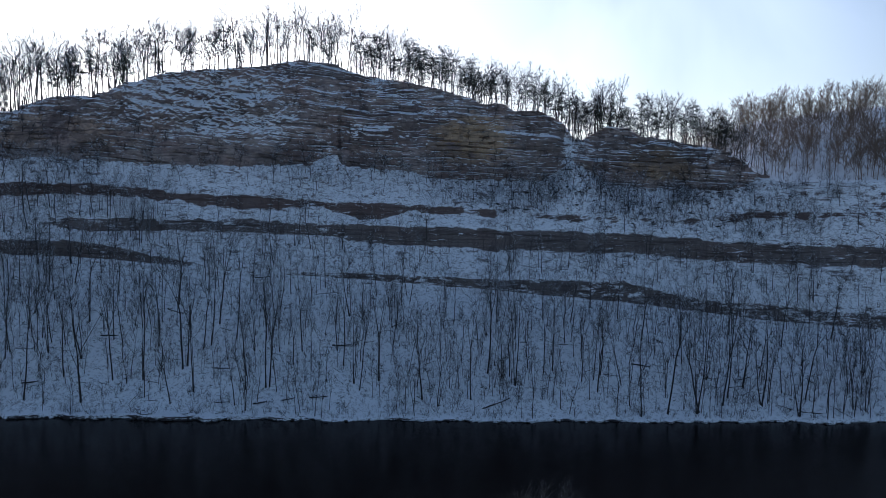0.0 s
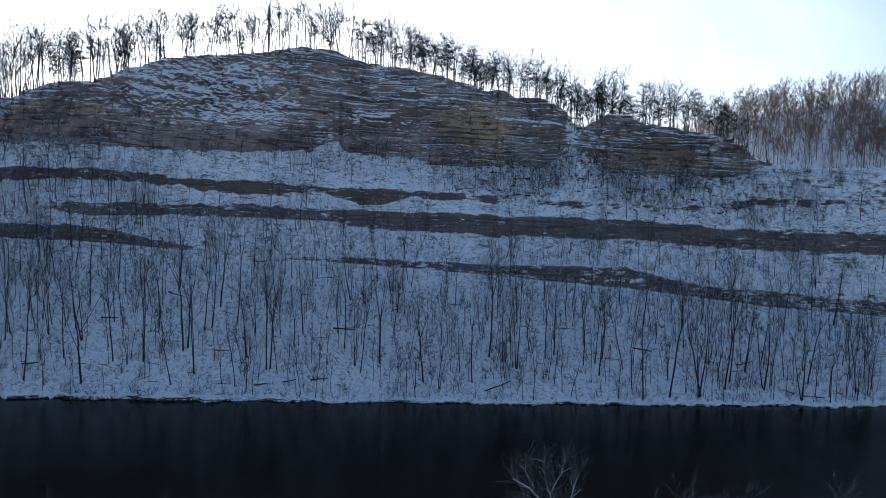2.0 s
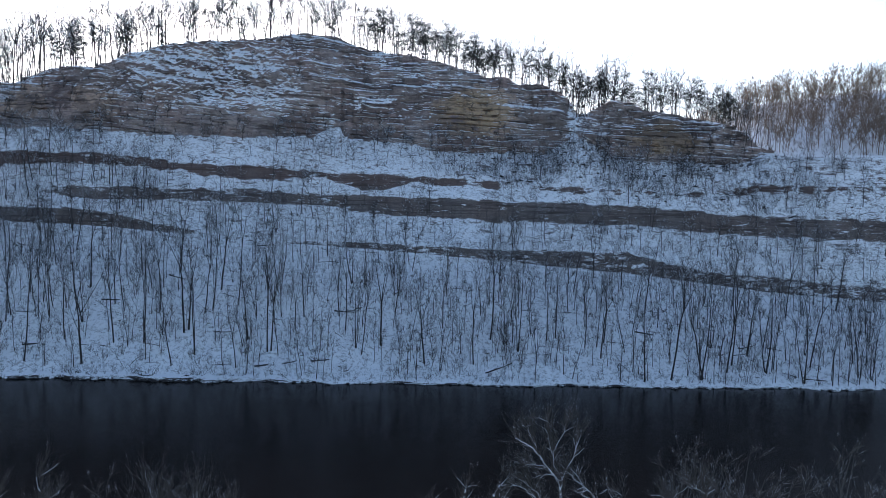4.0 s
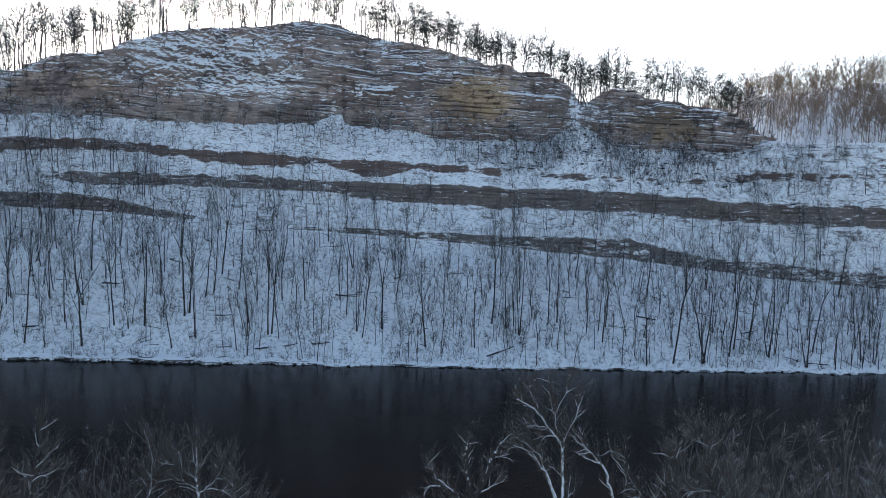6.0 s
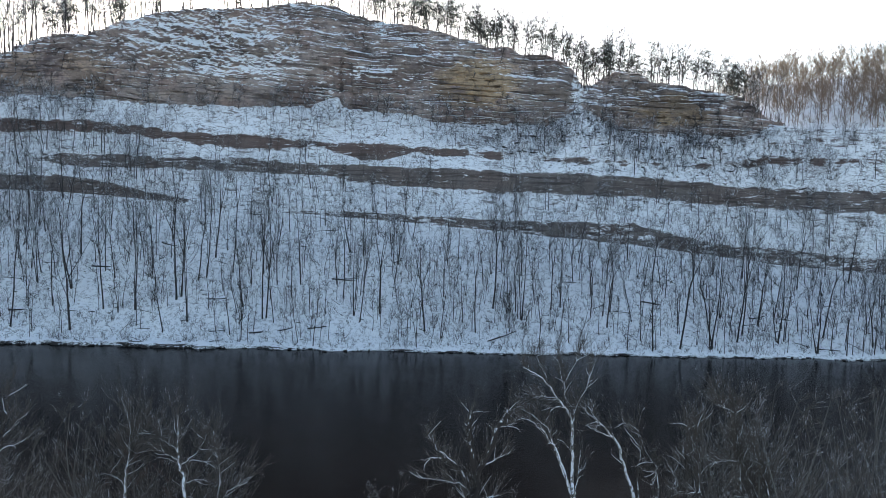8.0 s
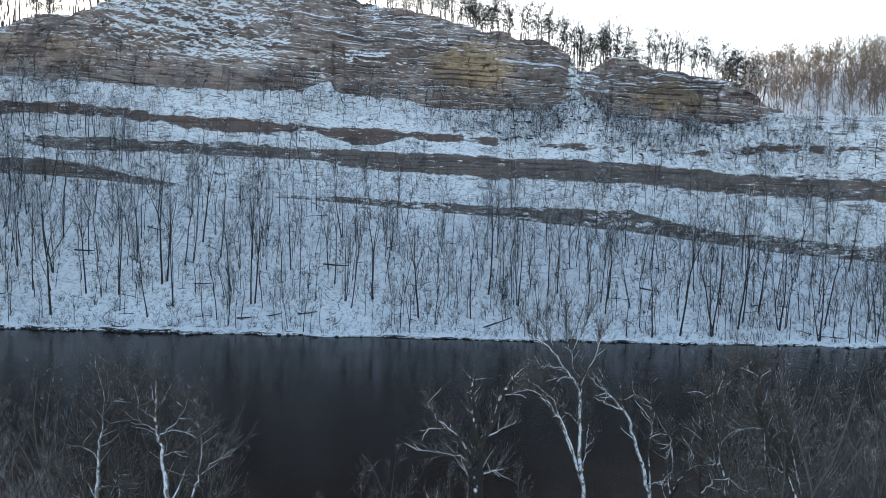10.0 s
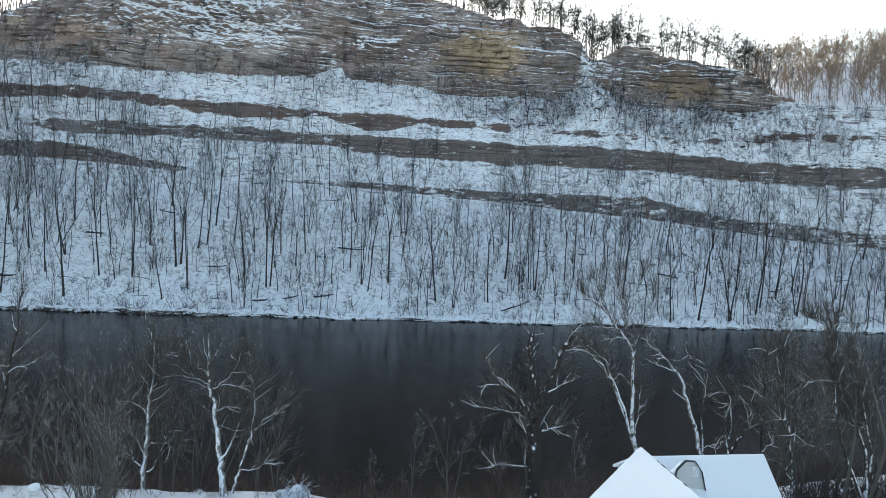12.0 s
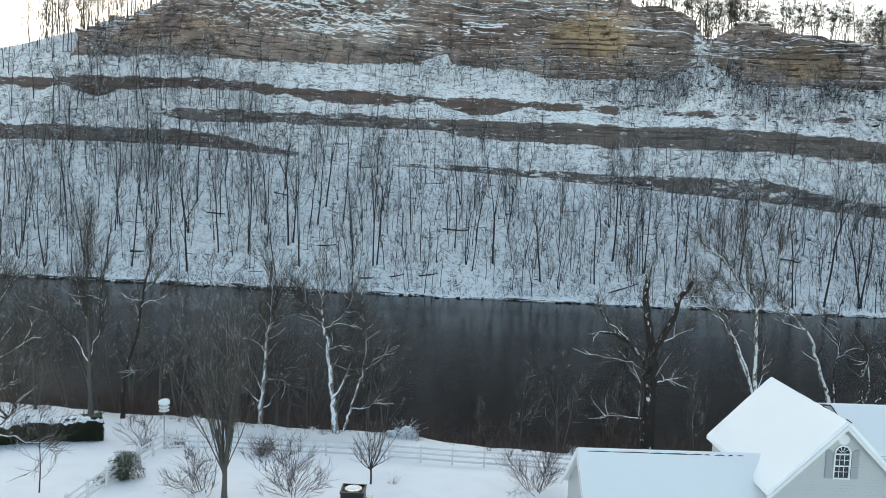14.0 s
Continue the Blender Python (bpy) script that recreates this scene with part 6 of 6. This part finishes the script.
def near_house():
    """The dark house below the camera, of which the chimney stands up into view."""
    root = new("brick_house")
    root.matrix_basis = Matrix.Translation((-13.4, 34.0, 8.7)) @ pose(0, 0, 0, 0, 0, 6)
    bm = bmesh.new()
    prism(bm, [(-4.2, -0.6), (4.2, -0.6), (4.2, 2.6), (0, 4.3), (-4.2, 2.6)], -6.5, 4.0)
    part("wall", bm, M_BRICK, root)
    bm = bmesh.new()
    prism(bm, [(x, 4.3 + z) for x, z in gable_roof(4.5, 1.8, 0.28)], -7, 4.4, 0.06)
    part("roof", bm, M_ROOFSNOW, root, "snow-covered low roof")
    ch = new("chimney")
    ch.parent = root
    ch.matrix_basis = Matrix.Translation((0.02, 2.3, 1.38)) @ Matrix.Diagonal((0.95, 0.9, 0.8, 1))
    bm = bmesh.new()
    prism(bm, [(-0.5, 3.6), (0.5, 3.6), (0.44, 7.25), (-0.44, 7.25)], -0.42, 0.42, 0.03)
    part("chimney_stack", bm, M_BLACK, ch, "black metal chimney casing")
    bm = bmesh.new()
    for lo, hi in (((-0.47, -0.45, 7.25), (0.47, -0.38, 7.34)), ((-0.47, 0.38, 7.25), (0.47, 0.45, 7.34)), ((-0.47, -0.38, 7.25), (-0.4, 0.38, 7.34)), ((0.4, -0.38, 7.25), (0.47, 0.38, 7.34))):
        box(bm, lo, hi, 0.01)
    part("chimney_rim", bm, M_BLACK, ch)
    bm = bmesh.new()
    bmesh.ops.create_cone(bm, cap_ends=True, segments=24, radius1=0.34, radius2=0.33, depth=0.1, matrix=Matrix.Translation((0, 0, 7.3)))
    part("flue_cap", bm, M_STEEL, ch, "round steel flue cap")
    bm = bmesh.new()
    bmesh.ops.create_uvsphere(bm, u_segments=16, v_segments=8, radius=0.2, matrix=Matrix.Translation((-0.05, 0.04, 7.345)) @ Matrix.Diagonal((1.1, 0.7, 0.16, 1)))
    part("cap_snow", bm, M_ROOFSNOW, ch, "thin snow on the flue cap")
    bm = bmesh.new()
    box(bm, (0.5, -0.3, 3.7), (0.72, 0.3, 6.9), 0.03)
    part("chase", bm, M_STEEL, ch, "grey side flashing")
    return tagged(root, "low brick house with a snowy roof and black chimney", "house")


near_house()


def fence():
    """The white three-rail fence round the yard."""
    line = [(-34.5, 61.5), (-28.8, 62.6), (-22.0, 63.4), (-11.0, 64.3), (2.0, 65.2)]
    side = [(-34.5, 61.5), (-33.7, 55.5), (-32.9, 49.5), (-32.1, 43.5)]
    root = new("rail_fence")
    for path in (line, side):
        pts = np.array(path)
        run = np.concatenate([[0], np.cumsum(np.linalg.norm(np.diff(pts, axis=0), axis=1))])
        stops = np.arange(0, run[-1], 2.44)
        places = [(float(np.interp(s, run, pts[:, 0])), float(np.interp(s, run, pts[:, 1]))) for s in stops]
        for i, (x, y) in enumerate(places):
            z = float(ground(x, y))
            if path is line or i:
                bm = bmesh.new()
                box(bm, (x - 0.065, y - 0.065, z - 0.3), (x + 0.065, y + 0.065, z + 1.32), 0.01)
                part("post", bm, M_VINYL, root)
                bm = bmesh.new()
                box(bm, (x - 0.085, y - 0.085, z + 1.32), (x + 0.085, y + 0.085, z + 1.42), 0.03)
                part("post_cap", bm, M_ROOFSNOW, root)
            if i + 1 < len(places):
                x2, y2 = places[i + 1]
                z2 = float(ground(x2, y2))
                for h in (0.3, 0.72, 1.14):
                    bm = bmesh.new()
                    way = Vector((x2 - x, y2 - y, z2 - z))
                    box(bm, (-0.022, 0.06, -0.07), (0.022, way.length - 0.06, 0.07), 0.006)
                    ob = part("rail", bm, M_VINYL, root)
                    ob.matrix_basis = Matrix.Translation((x, y, z + h)) @ way.to_track_quat("Y", "Z").to_matrix().to_4x4()
    return tagged(root, "white vinyl three-rail fence standing in snow", "fence")


fence()


def leaf_mass(rng, count, inside, size):
    """Many small leaf sprays inside a shape, as arrays."""
    v, f, n = [], [], 0
    while n < count * 4:
        p = inside(rng)
        if p is None:
            continue
        w = np.array([rng.gauss(0, 1), rng.gauss(0, 1), rng.gauss(0.2, 0.7)])
        w = w / np.linalg.norm(w) * rng.uniform(0.6, 1.3) * size
        s = np.cross(w, (rng.gauss(0, 1), rng.gauss(0, 1), rng.gauss(0, 1)))
        s = s / (np.linalg.norm(s) + 1e-9) * size * 0.45
        p = np.array(p)
        v += [p - w * 0.5, p + s, p + w * 0.6, p - s]
        f.append((n, n + 1, n + 2, n + 3))
        n += 4
    return np.array(v), np.array(f)


def hedge():
    """The clipped dark hedge with snow along its top."""
    root = new("hedge")
    x0, y0, x1, y1 = -57.0, 51.6, -40.7, 63.0
    z0 = float(ground((x0 + x1) / 2, (y0 + y1) / 2))
    root.matrix_basis = Matrix.Translation((x1, y1, 0))
    yaw = math.atan2(y0 - y1, x0 - x1)
    length = math.hypot(x1 - x0, y1 - y0)
    c, s = math.cos(yaw), math.sin(yaw)
    rng = random.Random(31)

    def spot(r):
        u, side = r.uniform(0, length), r.random()
        wave = 0.12 * math.sin(u * 1.7) + 0.1 * math.sin(u * 4.1)
        v = r.choice((-1, 1)) * (0.85 + wave) * (1 if r.random() < 0.75 else r.random()) + r.gauss(0, 0.05)
        h = r.uniform(0, 1.5 + wave)
        if r.random() < 0.14:
            v, h = r.uniform(-0.9, 0.9), r.uniform(1.4, 1.75) + wave
        if r.random() < 0.05:
            u, v = r.choice((0.0, length)) + r.gauss(0, 0.06), r.uniform(-0.85, 0.85)
        x, y = u * c - v * s, u * s + v * c
        return x, y, float(ground(x1 + x, y1 + y)) + h

    v, f = leaf_mass(rng, 15000, spot, 0.13)
    new("foliage", np_mesh("foliage", v, f, M_HEDGE)).parent = root
    n, m = 110, 12
    u, t = np.meshgrid(np.linspace(-0.05, length + 0.05, n), np.linspace(0, 1, m), indexing="ij")
    vv = (t - 0.5) * 1.9
    hh = 1.52 + 0.32 * np.sqrt(np.clip(1 - (2 * t - 1) ** 2, 0, 1)) + 0.13 * fbm(u * 1.3, vv * 1.3, 71) + 0.12 * np.sin(u * 1.7)
    hh += 0.2 * fbm(u * 3.1, vv * 3.1, 73, 3) - 0.8 * np.clip(fbm(u * 1.9, vv * 1.9, 72) - 0.12, 0, 1)
    gx, gy = u * c - vv * s, u * s + vv * c
    gz = np.array([[float(ground(x1 + a, y1 + b)) for a, b in zip(ra, rb)] for ra, rb in zip(gx, gy)]) + hh
    sn = sheet("snow_top", gx, gy, gz, M_ROOFSNOW)
    sn.parent = root
    bm = bmesh.new()
    box(bm, (0, -0.55, z0 - 1.4), (length, 0.55, z0 + 1.2))
    bmesh.ops.rotate(bm, verts=bm.verts, cent=(0, 0, 0), matrix=Matrix.Rotation(yaw, 3, "Z"))
    part("heart", bm, M_HEDGE, root)
    return tagged(root, "clipped dark green hedge with snow on its top", "hedge")


hedge()


def evergreen_bush():
    rng = random.Random(41)
    root = new("evergreen_bush")
    root.matrix_basis = planted(-33.0, 53.6)
    stems = shrub(42, 2.3, 10, 5, 0.03)
    new("branchwork", np_mesh("branchwork", *stems, M_BARK)).parent = root
    lumps = [(rng.gauss(0, 0.55), rng.gauss(0, 0.55), rng.uniform(0.4, 2.2), rng.uniform(0.35, 0.6)) for _ in range(15)]

    def spot(r):
        x, y, z, k = r.choice(lumps)
        a = np.array([r.gauss(0, 1) for _ in range(3)])
        a = a / np.linalg.norm(a) * k * r.uniform(0.6, 1.05)
        return (x + a[0] + 0.6 * (z - 1), y + a[1], z + a[2]) if z + a[2] > 0.05 else None

    new("foliage", np_mesh("foliage", *leaf_mass(rng, 4200, spot, 0.075), M_GREEN)).parent = root
    for x, y, z, k in lumps[:2]:
        bm = bmesh.new()
        bmesh.ops.create_icosphere(bm, subdivisions=2, radius=k * 0.5, matrix=Matrix.Translation((x + 0.35 * (z - 1), y, z + k * 0.8)) @ Matrix.Diagonal((1.2, 1.1, 0.3, 1)))
        for vtx in bm.verts:
            vtx.co += noise.noise_vector(vtx.co * 4) * 0.08
        part("snow_patch", bm, M_ROOFSNOW, root)
    return tagged(root, "shaggy leaning evergreen bush beside the fence", "bush")


evergreen_bush()


def bird_house():
    root = new("bird_house")
    root.matrix_basis = planted(-34.7, 61.6)
    bm = bmesh.new()
    bmesh.ops.create_cone(bm, cap_ends=True, segments=10, radius1=0.045, radius2=0.04, depth=3.2, matrix=Matrix.Translation((0, 0, 1.6)))
    part("pole", bm, M_STEEL, root, "grey metal pole")
    for z in (3.16, 3.42):
        bm = bmesh.new()
        bmesh.ops.create_cone(bm, cap_ends=True, segments=8, radius1=0.40, radius2=0.40, depth=0.05, matrix=Matrix.Translation((0, 0, z)))
        part("deck", bm, M_TRIM, root)
        bm = bmesh.new()
        bmesh.ops.create_cone(bm, cap_ends=True, segments=8, radius1=0.28, radius2=0.28, depth=0.22, matrix=Matrix.Translation((0, 0, z + 0.13)))
        ob = part("storey", bm, M_VINYL, root)
        for a in range(8):
            bm = bmesh.new()
            bmesh.ops.create_cone(bm, cap_ends=True, segments=8, radius1=0.03, radius2=0.03, depth=0.02,
                                  matrix=pose(0, 0, z + 0.12, 0, 0, a * 45 + 22.5) @ Matrix.Translation((0.262, 0, 0)) @ pose(0, 0, 0, 0, 90, 0))
            part("nest_hole", bm, M_BLACK, ob)
    bm = bmesh.new()
    bmesh.ops.create_cone(bm, cap_ends=True, segments=8, radius1=0.44, radius2=0.06, depth=0.2, matrix=Matrix.Translation((0, 0, 3.77)))
    part("roof", bm, M_TRIM, root)
    bm = bmesh.new()
    bmesh.ops.create_uvsphere(bm, u_segments=16, v_segments=10, radius=0.44, matrix=Matrix.Translation((0, 0, 3.83)) @ Matrix.Diagonal((1, 1, 0.55, 1)))
    for vtx in bm.verts:
        vtx.co += noise.noise_vector(vtx.co * 3) * 0.04
    part("snow_cap", bm, M_ROOFSNOW, root, "rounded snow cap")
    return tagged(root, "white two-storey martin house on a pole with a snow cap", "bird house")


bird_house()


def yard_plants():
    """Leafless trees and bushes in the yard."""
    # the tree of many upright stems
    rng = random.Random(51)
    trunk, crown = Limbs(), Limbs()
    trunk.tube(np.array([(0, 0, -0.4), (0.02, 0, 0.8), (0.05, 0.05, 3.0)]), [0.24, 0.17, 0.1], 9)
    for k in range(44):
        az, out = rng.uniform(0, 6.28), 0.04 + 0.5 * rng.random() ** 1.4
        line = bend(rng, (0.1 * math.cos(az), 0.1 * math.sin(az), rng.uniform(1.5, 3.0)), (out * math.cos(az), out * math.sin(az), 1), rng.uniform(6.0, 12.0) * (1.1 - 0.5 * out), 7, 0.05, 0.07)
        trunk.tube(line, rng.uniform(0.024, 0.045) * np.linspace(1, 0.2, 8), 5)
        for _ in range(11):
            at, way = sprout(rng, line, rng.uniform(0.2, 1.0), rng.uniform(0.3, 0.9), 0.25)
            ln = rng.uniform(0.8, 2.4)
            b = bend(rng, at, way, ln, 3, 0.08, 0.12)
            crown.tube(b, 0.018 * np.array([1, 0.8, 0.5, 0.3]), 3)
            for _ in range(5):
                at2, way2 = sprout(rng, b, rng.uniform(0.2, 1.0), rng.uniform(0.3, 0.7), 0.2)
                crown.tube(bend(rng, at2, way2, ln * rng.uniform(0.25, 0.6), 1, 0, 0.1), [0.010, 0.004], 3)
    t = tree_thing("many_stemmed_tree", (trunk.arrays(), crown.arrays()), M_GREY, M_SPRAY, "leafless yard tree with many upright stems from one trunk")
    t.matrix_basis = planted(-25.4, 51.6)
    # the small round-headed tree
    rng = random.Random(52)
    trunk, crown = Limbs(), Limbs()
    trunk.tube(np.array([(0, 0, -0.3), (0.03, 0, 0.7), (0.0, 0, 1.25)]), [0.085, 0.062, 0.055], 7)
    for k in range(17):
        az, out = rng.uniform(0, 6.28), rng.uniform(0.2, 1.5)
        line = bend(rng, (0, 0, 1.15), (out * math.cos(az), out * math.sin(az), 1), rng.uniform(2.4, 3.6), 4, 0.04, 0.1)
        trunk.tube(line, 0.03 * np.linspace(1, 0.3, 5), 4)
        for _ in range(15):
            at, way = sprout(rng, line, rng.uniform(0.25, 1.0), rng.uniform(0.3, 0.6), 0.2)
            crown.tube(bend(rng, at, way, rng.uniform(0.5, 1.3), 2, 0.08, 0.08), [0.012, 0.009, 0.004], 3)
    t = tree_thing("ornamental_tree", (trunk.arrays(), crown.arrays()), M_BARK, M_SPRAY, "small leafless vase-shaped tree in the yard")
    t.matrix_basis = planted(-17.5, 57.0)
    rng = random.Random(53)
    trunk, crown = hardwood(54, 5.2, 0.05, 0.011, 12, 4, 3, 0.25, 0.26)
    t = tree_thing("young_tree", (trunk, crown), M_BARK, M_SPRAY, "thin young leafless tree in the snowy yard")
    t.matrix_basis = planted(-36.5, 50.0)
    for name, x, y, h, stems, twigs, thick, m, label in (
            ("bare_bush", -21.6, 53.6, 3.9, 56, 5, 0.0095, M_BUSH, "wide leafless bush beside the many-stemmed tree"),
            ("bare_bush", -27.2, 52.8, 3.2, 48, 4, 0.009, M_BUSH, "loose leafless bush in the snowy yard"),
            ("bare_bush", -6.6, 58.2, 3.5, 56, 5, 0.009, M_BUSH, "rounded leafless bush beside the house wing"),
            ("bare_bush", -35.6, 61.0, 3.0, 32, 3, 0.010, M_BUSH, "upright leafless bush at the fence corner"),
            ("rusty_bush", -27.0, 61.8, 1.9, 44, 12, 0.014, M_RUST, "dense rusty brown bush by the fence"),
            ("thorn_bush", -34.2, 62.4, 1.5, 26, 8, 0.014, M_RUST, "small brown tangled bush by the fence corner"),
            ("weed_clump", -16.0, 57.4, 0.9, 30, 2, 0.006, M_RUST, "dry weed stalks under the small tree")):
        root = new(name)
        root.matrix_basis = planted(x, y)
        v, f = merge(*hardwood(int(abs(x) * 10), h, 0.03, thick, stems, twigs, 3, 0.12, 0.42, 0.42, 0.0, 8, 0.12)) if name == "bare_bush" else shrub(int(abs(x) * 10), h, stems, twigs, thick)
        wide = 1.1
        new("branchwork", np_mesh("branchwork", v * np.array((wide, wide, 1.0)), f, m)).parent = root
        tagged(root, label, "bush")
    # the dark limbed tree at the yard's edge
    river_tree("yard_tree", -40.3, 50.6, 7.7, "dark yard tree with long low snowy limbs", M_DARK, M_LIMB, [
        (0.25, (0.0, 0.0), (0.1, 3.0), (-0.1, 6.0), (0.1, 9.0), (-0.2, 12.0), (0.0, 14.5)), (0.1, (0.0, 2.8), (0.9, 3.9), (1.9, 4.9), (2.3, 5.6)),
        (0.08, (0.0, 3.5), (1.5, 3.3), (3.5, 3.1), (5.0, 2.9)), (0.09, (0.0, 5.0), (1.3, 6.4), (2.6, 7.0)), (0.09, (0.0, 7.0), (1.6, 8.5), (3.2, 9.4)),
        (0.09, (0.0, 8.0), (-1.4, 9.4), (-2.6, 10.0)), (0.08, (0.0, 10.0), (1.0, 11.6), (1.6, 13.0))], 61, 1.0, 10, 7, 1.0)
    # brush heaps with snow on them
    for k, (x, y, s) in enumerate(((-18.6, 75.6, 1.5), (-27.6, 75.9, 0.6), (-38.9, 74.8, 0.8), (-2.6, 73.6, 0.9))):
        root = new("brush_pile")
        root.matrix_basis = planted(x, y, 30 * k, s)
        v, f = shrub(900 + k, 1.5, 34, 6, 0.022)
        new("branchwork", np_mesh("branchwork", v * np.array((1.5, 1.2, 0.7)), f, M_TWIG)).parent = root
        bm = bmesh.new()
        bmesh.ops.create_icosphere(bm, subdivisions=4, radius=0.8, matrix=Matrix.Translation((0, 0, 0.1)) @ Matrix.Diagonal((1.15, 0.8, 0.5, 1)))
        for vtx in bm.verts:
            vtx.co += noise.noise_vector(vtx.co * 2.3) * 0.34 + noise.noise_vector(vtx.co * 6.5) * 0.2 + noise.noise_vector(vtx.co * 15) * 0.08
        part("snow_cover", bm, M_ROOFSNOW, root)
        tagged(root, "heap of cut branches under lumpy snow", "brush pile", "brush piles on the bank")


yard_plants()
